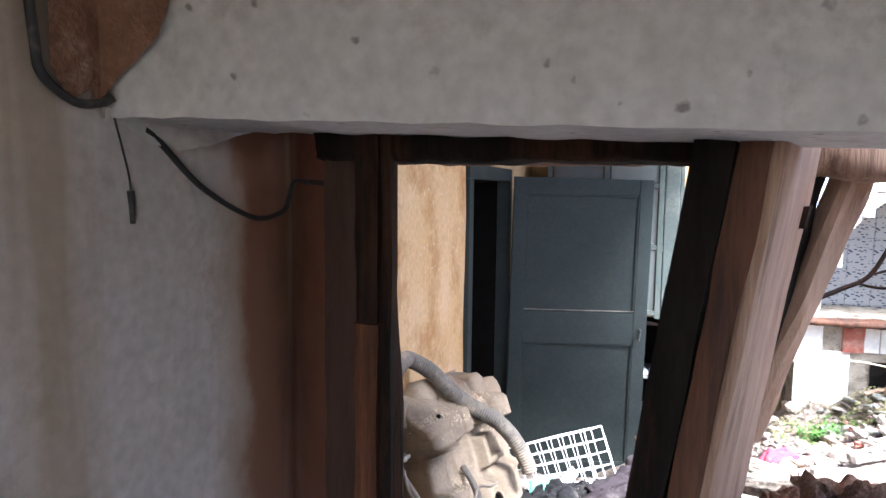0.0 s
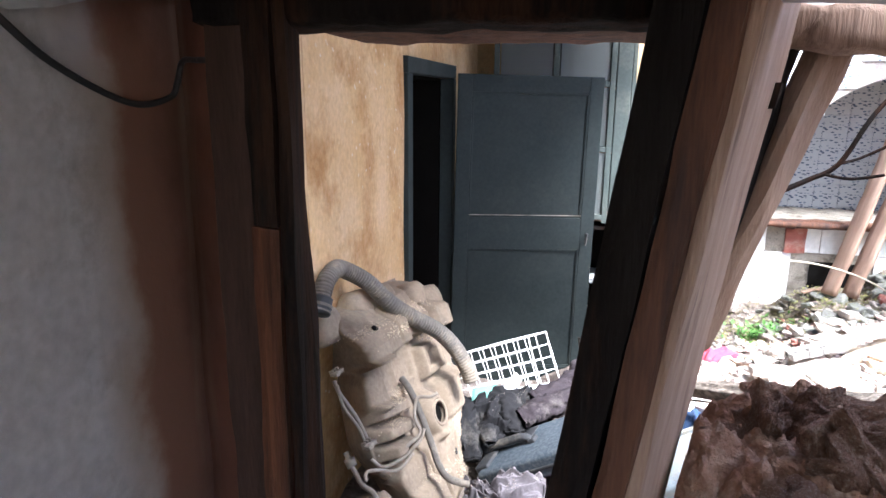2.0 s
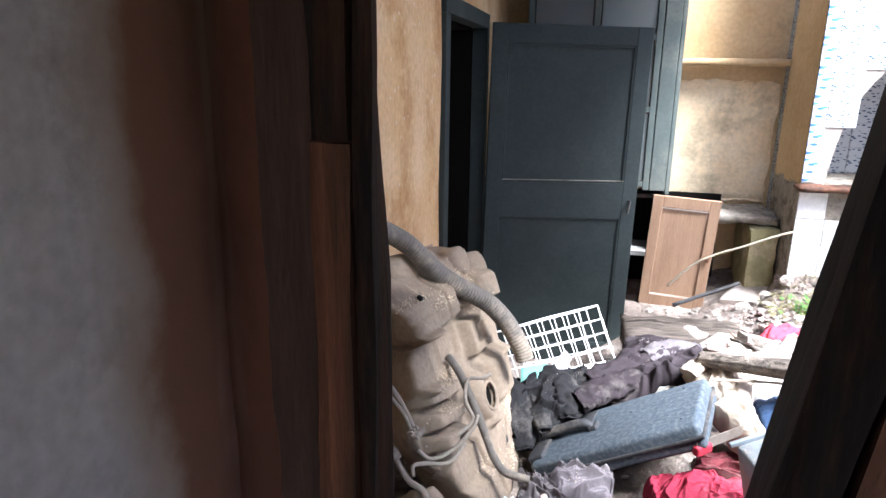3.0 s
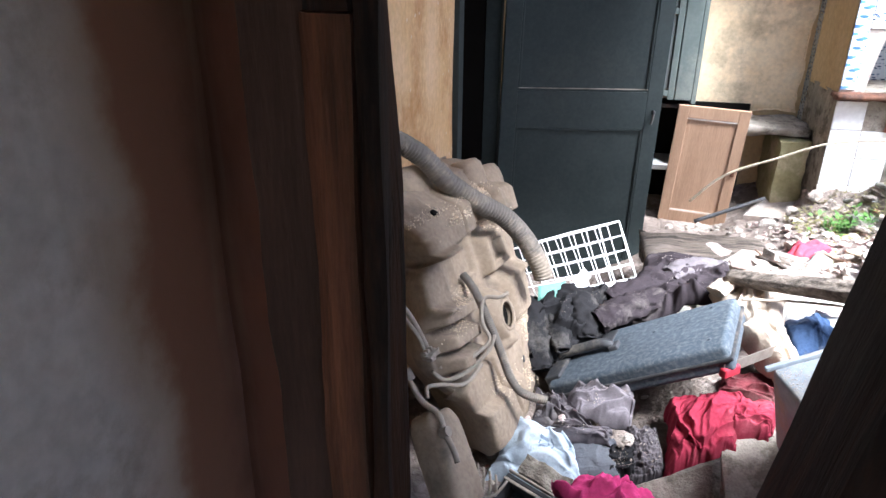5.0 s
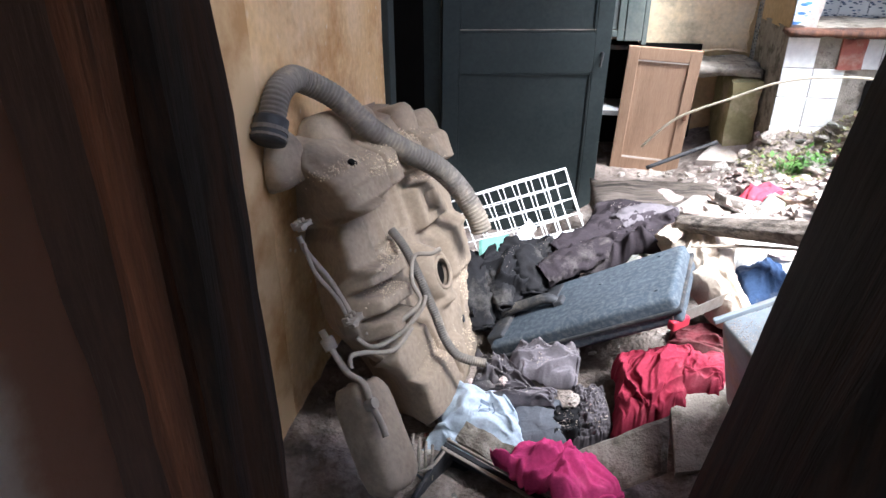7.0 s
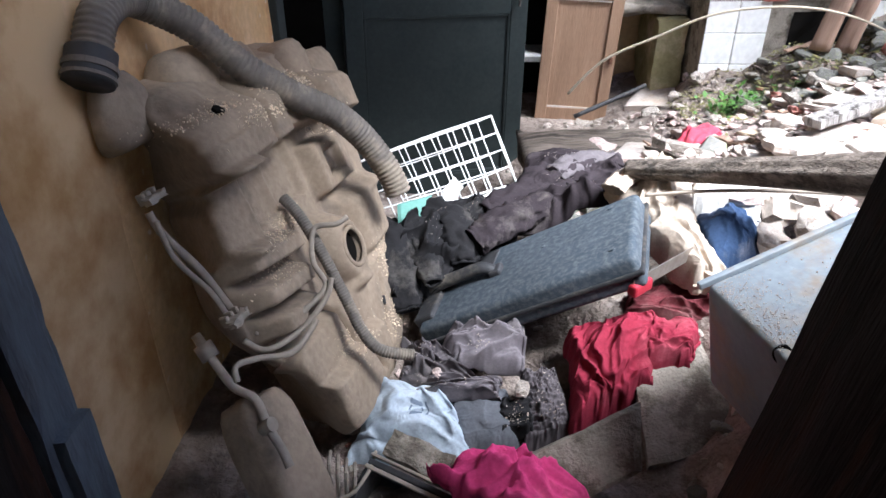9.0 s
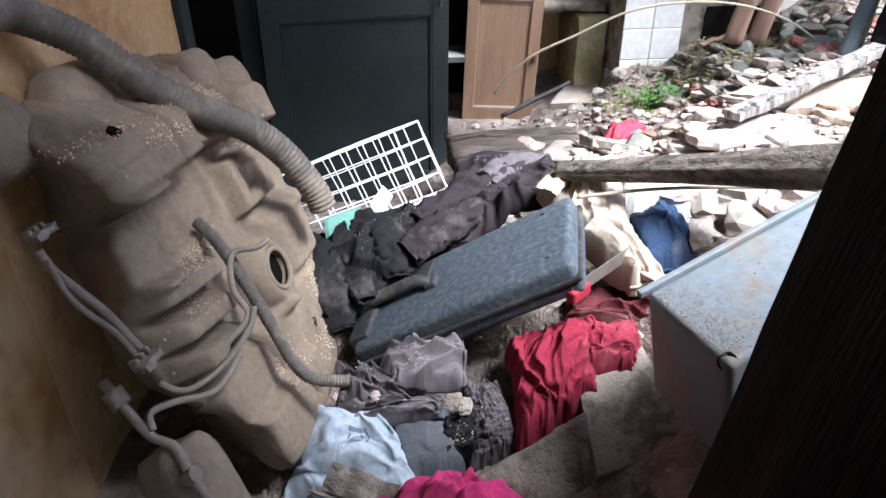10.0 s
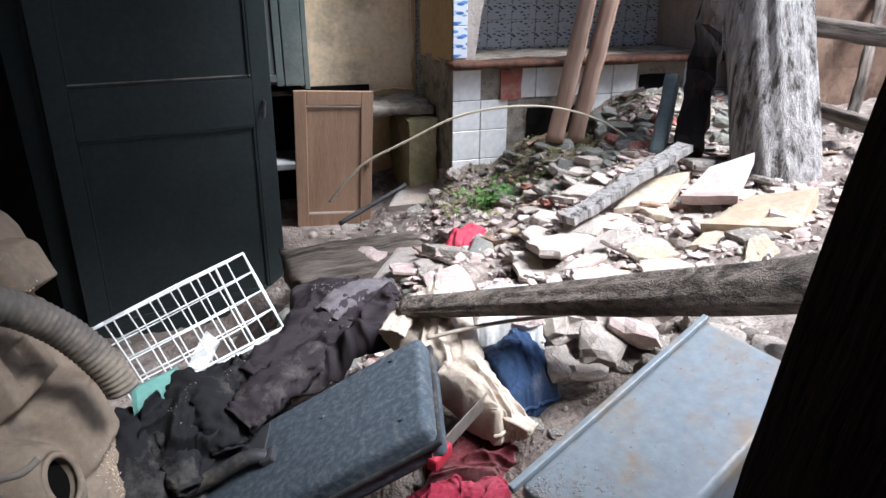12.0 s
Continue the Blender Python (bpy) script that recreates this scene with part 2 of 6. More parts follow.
PINK_SLAB = material("pink_plaster", (0.55, 0.43, 0.39), (0.44, 0.33, 0.29), 5, 50, 0.95, 0.5, stain=(0.70, 0.64, 0.58), stain_scale=4)
YELLOW_SLAB = material("yellow_plaster", (0.46, 0.37, 0.265), (0.38, 0.295, 0.20), 5, 50, 0.95, 0.5, stain=(0.62, 0.55, 0.46), stain_scale=4)
RED_SLAB = material("red_tile_clay", (0.34, 0.12, 0.09), (0.26, 0.09, 0.07), 5, 50, 0.9, 0.4, stain=(0.45, 0.32, 0.26), stain_scale=4)
LEAF = material("leaf", (0.10, 0.22, 0.04), (0.06, 0.14, 0.03), 8, 40, 0.6, 0.1, vary=0.4)
MOSS = material("mossy_plaster", (0.42, 0.38, 0.20), (0.25, 0.23, 0.11), 6, 50, 0.95, 0.5, stain=(0.55, 0.46, 0.30), stain_scale=4)
GLASS = bpy.data.materials.new("dusty_glass")
GLASS.use_nodes = True
_g = GLASS.node_tree.nodes["Principled BSDF"]
_g.inputs["Base Color"].default_value, _g.inputs["Roughness"].default_value, _g.inputs["Transmission Weight"].default_value = (0.22, 0.24, 0.23, 1), 0.4, 0.6


def cloth_material(name, c, dust=0.5, dusty=(0.40, 0.36, 0.31)):
    return material(name, c, tuple(v * 0.75 for v in c), 6, 160, 0.95, 0.25, stain=tuple(a * (1 - dust) + b * dust for a, b in zip(c, dusty)), stain_scale=7, stain_at=(0.54, 0.74), depth=0.002, spec=0.1)


# ---- building helpers ----
def part(name, bm, mat, parent=None, label="", smooth=False, m=None):
    me = bpy.data.meshes.new(name)
    bm.normal_update()
    bm.to_mesh(me)
    bm.free()
    for mt in (mat if isinstance(mat, (list, tuple)) else [mat]):
        me.materials.append(mt)
    if smooth:
        for p in me.polygons:
            p.use_smooth = True
    ob = new(name, me)
    if parent:
        ob.parent = parent
    if m is not None:
        ob.matrix_basis = m
    if label:
        ob["label"] = label
    return ob


def thing(name, label, category, m=None, group="", kind=""):
    ob = new(name)
    ob.empty_display_size = 0.1
    if m is not None:
        ob.matrix_basis = m
    return tagged(ob, label, category, group, kind)


def add_box(bm, lo, hi, bevel=0.0, seg=2, m=None):
    r = bmesh.ops.create_cube(bm, size=1)
    lo, hi = Vector(lo), Vector(hi)
    mid, size = (lo + hi) / 2, hi - lo
    for v in r["verts"]:
        v.co = Vector((v.co.x * size.x, v.co.y * size.y, v.co.z * size.z)) + mid
    es = list({e for v in r["verts"] for e in v.link_edges})
    vs = r["verts"]
    if bevel:
        res = bmesh.ops.bevel(bm, geom=es, offset=bevel, segments=seg, affect="EDGES", profile=0.5)
        vs = list({v for f in res["faces"] for v in f.verts} | {v for v in vs if v.is_valid})
    if m is not None:
        bmesh.ops.transform(bm, matrix=m, verts=vs)
    return vs


def box_bm(lo, hi, bevel=0.0, seg=2, m=None):
    bm = bmesh.new()
    add_box(bm, lo, hi, bevel, seg, m)
    return bm


def rough_bm(lo, hi, cuts=(4, 4, 4), amount=0.01, scale=6.0, seed=0.0, bevel=0.01):
    """A box cut finely and pushed about by noise: worn timber, broken plaster."""
    bm = bmesh.new()
    lo, hi = Vector(lo), Vector(hi)
    nx, ny, nz = cuts
    size = hi - lo
    pts = {}

    def vert(i, j, k):
        key = (i, j, k)
        if key not in pts:
            p = Vector((lo.x + size.x * i / nx, lo.y + size.y * j / ny, lo.z + size.z * k / nz))
            q = Vector((seed * 3.1, seed * 1.7, seed))
            d = noise.noise_vector(p * scale + q) * amount + noise.noise_vector(p * scale * 3.3 + q) * amount * 0.4
            edge = (i in (0, nx)) + (j in (0, ny)) + (k in (0, nz))
            if edge >= 2:
                c = (lo + hi) / 2
                s = Vector((math.copysign(1, c.x - p.x) * (i in (0, nx)), math.copysign(1, c.y - p.y) * (j in (0, ny)), math.copysign(1, c.z - p.z) * (k in (0, nz))))
                d += s * bevel * (0.6 + 0.8 * noise.noise(p * scale * 2 + q))
            pts[key] = bm.verts.new(p + d)
        return pts[key]
    for a, b, n1, n2, n3, at in (("i", "j", nx, ny, nz, "k"), ("j", "k", ny, nz, nx, "i"), ("i", "k", nx, nz, ny, "j")):
        for u in range(n1):
            for w in range(n2):
                for side in (0, n3):
                    def key(du, dw):
                        d = {a: u + du, b: w + dw, at: side}
                        return vert(d["i"], d["j"], d["k"])
                    f = [key(0, 0), key(1, 0), key(1, 1), key(0, 1)]
                    bm.faces.new(f)
    bmesh.ops.recalc_face_normals(bm, faces=bm.faces)
    return bm


def smooth_path(points, steps=8):
    pts = [Vector(p) for p in points]
    out = []
    for i in range(len(pts) - 1):
        p0, p1, p2, p3 = pts[max(i - 1, 0)], pts[i], pts[i + 1], pts[min(i + 2, len(pts) - 1)]
        for s in range(steps):
            t = s / steps
            out.append(0.5 * ((2 * p1) + (p2 - p0) * t + (2 * p0 - 5 * p1 + 4 * p2 - p3) * t * t + (3 * p1 - p0 - 3 * p2 + p3) * t ** 3))
    out.append(pts[-1])
    return out


def tube_bm(points, radius, sides=10, steps=8, ridge=0.0, pitch=0.0, cap=True, bm=None):
    """A tube along a smooth path. radius: number or function of 0..1. ridge, pitch: corrugation height and spacing."""
    path = smooth_path(points, steps)
    if ridge:
        total = sum((path[i + 1] - path[i]).length for i in range(len(path) - 1))
        n = int(total / pitch * 4)
        acc = [0.0]
        for i in range(len(path) - 1):
            acc.append(acc[-1] + (path[i + 1] - path[i]).length)
        dense, j = [], 0
        for k in range(n + 1):
            d = total * k / n
            while j < len(path) - 2 and acc[j + 1] < d:
                j += 1
            w = (d - acc[j]) / max(1e-6, acc[j + 1] - acc[j])
            dense.append(path[j].lerp(path[j + 1], min(1, w)))
        path = dense
    bm = bm or bmesh.new()
    rings, ref = [], None
    for i, p in enumerate(path):
        d = (path[min(i + 1, len(path) - 1)] - path[max(i - 1, 0)]).normalized()
        if ref is None:
            ref = d.orthogonal().normalized()
        ref = (ref - d * ref.dot(d)).normalized()
        side = d.cross(ref)
        t = i / (len(path) - 1)
        r = radius(t) if callable(radius) else radius
        if ridge:
            r += ridge * (0, 0.8, 1, 0.8)[i % 4] - ridge
        rings.append([bm.verts.new(p + (ref * math.cos(2 * math.pi * s / sides) + side * math.sin(2 * math.pi * s / sides)) * r) for s in range(sides)])
    for a, b in zip(rings, rings[1:]):
        for s in range(sides):
            bm.faces.new((a[s], a[(s + 1) % sides], b[(s + 1) % sides], b[s]))
    if cap:
        bm.faces.new(rings[0][::-1])
        bm.faces.new(rings[-1])
    return bm


# ---- structure ----
LEFT = -0.843


def structure(name, bm, mat, label, category, smooth=False):
    ob = part(name, bm, mat, None, "", smooth)
    if smooth:
        ob.data.set_sharp_from_angle(angle=radians(55))
    return tagged(ob, label, category, kind="structure")


HEAPS = [(-0.5, 1.4, 0.0, 0.3), (-0.2, 1.5, 0.02, 0.3), (-0.4, 2.1, 0.0, 0.25), (-0.1, 2.05, 0.03, 0.2), (0.1, 1.85, 0.05, 0.2), (0.22, 2.05, 0.08, 0.15), (0.3, 2.4, 0.24, 0.2), (0.48, 2.2, 0.32, 0.2),
         (-0.35, 2.6, 0.08, 0.25), (-0.1, 2.95, 0.08, 0.22), (0.2, 2.7, 0.18, 0.2), (0.05, 3.4, -0.02, 0.25), (0.3, 3.8, -0.02, 0.3), (0.6, 3.3, 0.2, 0.25), (1.0, 3.05, 0.36, 0.3),
         (-0.5, 3.5, -0.30, 0.4), (-0.3, 3.95, -0.36, 0.3), (-0.02, 4.1, -0.24, 0.18), (-0.45, 3.0, -0.12, 0.25), (0.3, 4.5, -0.05, 0.3), (0.7, 4.45, 0.02, 0.2), (0.95, 4.1, 0.15, 0.25), (1.0, 4.35, 0.27, 0.2), (1.4, 4.2, 0.40, 0.25), (2.0, 4.2, 0.62, 0.3), (1.7, 3.5, 0.47, 0.3), (2.2, 3.2, 0.5, 0.4),
         (0.6, 2.0, 0.5, 0.2), (0.9, 1.9, 0.5, 0.4), (0.5, 1.5, 0.6, 0.25), (1.5, 1.8, 0.5, 0.6), (3, 1.5, 0.5, 0.8), (3.5, 3.0, 0.6, 0.8)]


def ground_at(x, y):
    s = w = 0.0
    for hx, hy, hz, hr in HEAPS:
        k = 1 / (((x - hx) ** 2 + (y - hy) ** 2) / hr ** 2 + 0.03) ** 1.6
        s, w = s + k * hz, w + k
    z = s / w
    f = min(1, max(0, (y - 1.12) / 0.3))
    return z * f * f * (3 - 2 * f)


def heap_z(x, y):
    p = Vector((x, y, 0))
    f = min(1, max(0, (y - 1.15) / 0.3))
    return ground_at(x, y) + f * (0.02 * noise.noise(p * 5) + 0.015 * noise.noise(p * 13) + 0.01 * noise.noise(p * 31))


bm = bmesh.new()
NX, NY = 190, 190
grid = [[bm.verts.new((LEFT + 5.2 * (i / NX) ** 1.3, 1.1 + 5.4 * j / NY, heap_z(LEFT + 5.2 * (i / NX) ** 1.3, 1.1 + 5.4 * j / NY))) for i in range(NX + 1)] for j in range(NY + 1)]
for j in range(NY):
    for i in range(NX):
        bm.faces.new((grid[j][i], grid[j][i + 1], grid[j + 1][i + 1], grid[j + 1][i]))
structure("ground", bm, RUBBLE, "heaped pale rubble and dust over the collapsed floor", "ground", True)
structure("floor", box_bm((LEFT - 0.3, -3.2, -0.3), (4.4, 1.12, -0.004)), FLOOR, "dusty bare floor of the dark front room", "floor")
D0, D1, DTOP = 3.14, 4.06, 1.60
structure("wall_west", rough_bm((LEFT - 0.3, -3.2, -0.6), (LEFT, 2.0, 2.9), (2, 60, 40), 0.010, 2.0, 1, 0), WALL, "white plaster wall with a brown damp stain", "wall", True)
structure("wall_west_back", rough_bm((LEFT - 0.3, 2.0, -0.6), (LEFT, D0 - 0.02, 2.9), (2, 20, 40), 0.006, 2.0, 1, 0), OCHRE, "flaking ochre plaster wall behind the leaning tank", "wall", True)
structure("wall_west_over", rough_bm((LEFT - 0.3, D0 - 0.02, DTOP + 0.02), (LEFT, D1 + 0.02, 2.9), (2, 8, 10), 0.004, 2.5, 4, 0), OCHRE, "ochre plaster over the inner doorway", "wall", True)
structure("wall_west_end", rough_bm((LEFT - 0.3, D1 + 0.02, -0.6), (LEFT, 5.25, 2.9), (2, 8, 20), 0.004, 2.5, 5, 0), OCHRE, "ochre plaster beyond the inner doorway", "wall", True)
structure("wall_north", rough_bm((LEFT - 0.3, 5.0, -0.6), (1.2, 5.25, 2.9), (20, 2, 30), 0.006, 2.5, 6, 0), CREAM, "cream plaster back wall of the alcove, flaking", "wall", True)
# Added box beyond the doorway, its shade painted near-black.
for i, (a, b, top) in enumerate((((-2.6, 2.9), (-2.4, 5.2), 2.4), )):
    structure("wall_dark_room", box_bm((a[0], a[1], -0.6), (b[0], b[1], top)), SHADE_BLACK, "added near-black wall painting the shade beyond the doorway", "wall")
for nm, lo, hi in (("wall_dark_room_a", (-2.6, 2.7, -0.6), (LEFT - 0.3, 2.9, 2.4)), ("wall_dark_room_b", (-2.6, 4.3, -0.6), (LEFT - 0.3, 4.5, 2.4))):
    structure(nm, box_bm(lo, hi), SHADE_BLACK, "added near-black wall painting the shade beyond the doorway", "wall")
structure("ceiling_dark_room", box_bm((-2.6, 2.7, 2.4), (LEFT - 0.3, 4.5, 2.5)), SHADE_BLACK, "added near-black ceiling painting the shade beyond the doorway", "ceiling")
structure("floor_dark_room", box_bm((-2.6, 2.7, -0.7), (LEFT, 4.5, -0.4)), SHADE_BLACK, "added near-black floor painting the shade beyond the doorway", "floor")

# plastered beam with a broken corner beside the wall
bm = bmesh.new()
cols = 90
x0, x1 = LEFT - 0.002, 4.4
edge = []
for i in range(cols + 1):
    x = x0 + (x1 - x0) * (i / cols) ** 1.8
    z = 1.662 - 0.036 * (x - x0) / 1.0 if x < 0.6 else 1.61
    z += 0.004 * noise.noise(Vector((x * 14, 3, 0))) + 0.002 * noise.noise(Vector((x * 60, 1, 0)))
    edge.append((x, z))
rows = 16
grid = {}
for i, (x, z) in enumerate(edge):
    for j in range(rows + 1):
        zz = z + (2.3 - z) * (j / rows) ** 1.5
        grid[i, j, 0] = bm.verts.new((x, 0.82 + 0.006 * noise.noise(Vector((x * 4, zz * 4, 0))), zz))
    grid[i, 0, 1] = bm.verts.new((x, 0.97, z + 0.004 * noise.noise(Vector((x * 9, 7, 0)))))
    grid[i, 0, 2] = bm.verts.new((x, 1.14, z + 0.003))
    grid[i, rows, 2] = bm.verts.new((x, 1.14, 2.3))
for i in range(cols):
    for j in range(rows):
        bm.faces.new((grid[i, j, 0], grid[i + 1, j, 0], grid[i + 1, j + 1, 0], grid[i, j + 1, 0]))
    bm.faces.new((grid[i, 0, 1], grid[i + 1, 0, 1], grid[i + 1, 0, 0], grid[i, 0, 0]))
    bm.faces.new((grid[i, 0, 2], grid[i + 1, 0, 2], grid[i + 1, 0, 1], grid[i, 0, 1]))
    bm.faces.new((grid[i + 1, 0, 2], grid[i, 0, 2], grid[i, rows, 2], grid[i + 1, rows, 2]))
structure("beam", bm, BEAM_PLASTER, "white plastered beam with grey mould spots", "beam", True)
# Unseen ceiling, set low so sun passes over it to the heap.
structure("ceiling_front", box_bm((LEFT - 0.3, -3.2, 2.3), (4.4, 1.14, 2.42)), WHITE_PLASTER, "unseen white ceiling added over the front room", "ceiling")
# unseen closing walls; openings added south and east let daylight into the front room
for nm, lo, hi in (("wall_south", (LEFT - 0.3, -3.4, -0.3), (0.3, -3.2, 3.1)), ("wall_south_end", (3.3, -3.4, -0.3), (4.4, -3.2, 3.1)), ("wall_south_sill", (0.3, -3.4, -0.3), (3.3, -3.2, 0.45)), ("wall_south_head", (0.3, -3.4, 2.25), (3.3, -3.2, 3.1)),
                   ("wall_east_front", (4.4, -3.4, -0.6), (4.6, -2.8, 3.1)), ("wall_east_sill", (4.4, -2.8, -0.6), (4.6, -2.1, 0.6)), ("wall_east_head", (4.4, -2.8, 2.2), (4.6, -2.1, 3.1)), ("wall_east", (4.4, -2.1, -0.6), (4.6, 6.5, 2.9))):
    structure(nm, box_bm(lo, hi), BACKDROP_BROWN if lo[1] == -2.1 else CREAM, "unseen plaster wall added to close the place and shape its light", "wall")
# Unseen wall, brown to cut bounce like wall_east.
structure("wall_far_north", box_bm((1.2, 6.3, -0.6), (4.4, 6.5, 2.9)), BACKDROP_BROWN, "unseen plaster wall added beyond the kitchen, brown to cut bounce", "wall")
# Unseen ceilings, added and sized to block light from tank, door and ground.
structure("ceiling_over_basket", rough_bm((LEFT - 0.3, 2.505, 2.5), (1.85, 3.50, 2.6), (14, 10, 1), 0.02, 3, 22, 0), DARK_WOOD, "unseen dark ceiling boards added to block sky and sun", "ceiling")
structure("ceiling_middle", rough_bm((LEFT - 0.3, 3.505, 2.5), (0.75, 4.30, 2.6), (12, 8, 1), 0.02, 3, 12, 0), DARK_WOOD, "unseen dark ceiling boards added to block sky and sun", "ceiling")
structure("ceiling_back", rough_bm((LEFT - 0.3, 1.145, 2.5), (0.68, 2.50, 2.6), (14, 12, 1), 0.02, 3, 2, 0), DARK_WOOD, "unseen dark ceiling boards added to block sky and sun", "ceiling")

# Unseen ceiling added to keep the cupboard in shade.
structure("ceiling_cupboard", rough_bm((LEFT - 0.3, 4.305, 2.5), (0.27, 5.25, 2.6), (8, 6, 1), 0.01, 3, 7, 0), DARK_WOOD, "unseen dark boards added to shade the cupboard", "ceiling", True)
# Splayed panel added to close a gap that leaked light onto the wall.
bm = bmesh.new()
q0, q1 = Vector((-0.845, 1.40, 0)), Vector((-0.565, 1.19, 0))
nrm = Vector((0.30, 0.30, 0)).normalized()
grid = [[None] * 31 for _ in range(13)]
for i in range(13):
    for j in range(31):
        p = q0.lerp(q1, i / 12)
        p.z = -0.1 + 2.6 * j / 30
        grid[i][j] = bm.verts.new(p + nrm * 0.006 * noise.noise(p * 5))
for i in range(12):
    for j in range(30):
        bm.faces.new((grid[i][j], grid[i + 1][j], grid[i + 1][j + 1], grid[i][j + 1]))
bmesh.ops.solidify(bm, geom=bm.faces[:], thickness=-0.025)
structure("wall_splay", bm, WALL, "damp brown splayed panel added to close the gap by the door frame", "wall", True)

# hole in the wall plaster beside the beam, showing earth and stones
def patch(outline, push, amount):
    """A rough filled outline, displaced along push."""
    bm = bmesh.new()
    bm.faces.new([bm.verts.new(p) for p in outline])
    bmesh.ops.triangulate(bm, faces=bm.faces)
    bmesh.ops.subdivide_edges(bm, edges=bm.edges, cuts=7, use_grid_fill=True)
    push = Vector(push)
    for v in bm.verts:
        v.co += push * (0.004 + amount * (0.5 + noise.noise(v.co * 16)) + 0.3 * amount * noise.noise(v.co * 50))
    return bm


structure("trim_broken_beam", patch([(-0.842, 0.815, 2.1), (-0.842, 0.815, 1.672), (-0.825, 0.815, 1.69), (-0.785, 0.815, 1.728), (-0.75, 0.815, 1.75), (-0.712, 0.815, 1.775), (-0.698, 0.815, 1.83), (-0.70, 0.815, 2.1)], (0, -1, 0), 0.012), EARTH, "broken beam corner showing earth and stones", "hole", True)
structure("trim_broken_wall", patch([(LEFT + 0.004, 0.815, 2.1), (LEFT + 0.004, 0.73, 2.1), (LEFT + 0.004, 0.735, 1.78), (LEFT + 0.004, 0.715, 1.72), (LEFT + 0.004, 0.757, 1.68), (LEFT + 0.004, 0.79, 1.70), (LEFT + 0.004, 0.815, 1.675)], (1, 0, 0), 0.012), EARTH, "broken wall corner showing earth and stones", "hole", True)

structure("trim_plaster_flap", patch([(-0.836, 0.811, 1.653), (-0.836, 0.878, 1.651), (-0.836, 0.905, 1.625), (-0.836, 0.938, 1.633), (-0.836, 0.989, 1.618), (-0.836, 1.065, 1.630), (-0.836, 1.161, 1.657), (-0.836, 1.230, 1.687), (-0.836, 1.527, 1.739), (-0.836, 1.528, 1.785), (-0.836, 0.812, 1.673)], (1, 0, 0), 0.006), BEAM_PLASTER, "broken flap of white plaster under the beam", "plaster", True)

# ---- leaning door post and frame ----
def lean(z):
    return 0.14 * (z - 1.0)


def leaning_bm(section, z0, z1, rows=40, rough=0.004, seed=0, split=3, more=0.0):
    """A leaning timber: its plan section, swept up along the lean and worn by noise."""
    sec = []
    for i, p in enumerate(section):
        q = section[(i + 1) % len(section)]
        for s in range(split):
            sec.append((p[0] + (q[0] - p[0]) * s / split, p[1] + (q[1] - p[1]) * s / split))
    bm = bmesh.new()
    cx, cy = sum(p[0] for p in sec) / len(sec), sum(p[1] for p in sec) / len(sec)
    rings = []
    for r in range(rows + 1):
        z = z0 + (z1 - z0) * r / rows
        ring = []
        for k, (x, y) in enumerate(sec):
            d = noise.noise_vector(Vector((x * 30, y * 30, z * 5 + seed))) * rough
            if k % split == 0:
                d += Vector((cx - x, cy - y, 0)).normalized() * 0.004 * (1 + noise.noise(Vector((z * 14, seed, k))))
            ring.append(bm.verts.new((x + lean(z) + more * (z - 1.55) + d.x, y + d.y, z)))
        rings.append(ring)
    n = len(sec)
    for a, b in zip(rings, rings[1:]):
        for k in range(n):
            bm.faces.new((a[k], a[(k + 1) % n], b[(k + 1) % n], b[k]))
    bm.faces.new(rings[0][::-1])
    bm.faces.new(rings[-1])
    bmesh.ops.recalc_face_normals(bm, faces=bm.faces)
    return bm


post = thing("door_post", "leaning wooden door post, dark front and pale side", "door post")
part("front_board", leaning_bm([(-0.04, 1.0), (0.014, 0.985), (0.145, 1.47), (0.125, 1.5)], -0.05, 1.66, seed=1), DARK_WOOD, post, "near-black green-painted board")
part("edge_board", leaning_bm([(0.016, 0.986), (0.058, 0.975), (0.085, 1.02), (0.05, 1.05)], -0.05, 1.66, seed=2), RED_WOOD, post, "dark red-brown edge board")
part("side_board", leaning_bm([(0.060, 0.985), (0.080, 0.985), (0.205, 1.36), (0.15, 1.40)], -0.02, 1.655, seed=3, rough=0.006), RAW_WOOD, post, "pale side board with cracks")
# Small dark blocks; near-black paints the shade of notches by the battens.
for z in (1.49, 1.22):
    part("cross_batten", leaning_bm([(0.165, 1.31), (0.192, 1.29), (0.228, 1.41), (0.20, 1.42)], z, z + 0.04, rows=4, seed=z, rough=0.008, more=0.05), DARK_WOOD, post)
# Near-black fillers added for the shaded gap between side board and stud.
part("core", leaning_bm([(0.165, 1.41), (0.20, 1.372), (0.245, 1.43), (0.205, 1.48)], 1.0, 1.62, seed=9, more=0.05), DARK_WOOD, post, "near-black filler painting the shaded gap")
part("core", leaning_bm([(0.12, 1.40), (0.16, 1.36), (0.20, 1.42), (0.15, 1.48)], -0.02, 1.03, seed=19), DARK_WOOD, post, "near-black filler added to close the view behind the side board")
part("rear_stud", leaning_bm([(0.235, 1.45), (0.275, 1.40), (0.33, 1.44), (0.295, 1.50)], 1.03, 1.60, seed=5, rough=0.014, more=0.18), RAW_WOOD, post, "broken pale stud flaking with plaster")
part("top_rail", rough_bm((0.22, 1.36, 1.575), (0.47, 1.46, 1.655), (12, 4, 4), 0.02, 12, 8, 0.012), RAW_WOOD, post, "splintered end of the top rail", smooth=True)

door_frame = thing("door_frame", "dark decayed wooden door frame with cobwebs", "door frame")


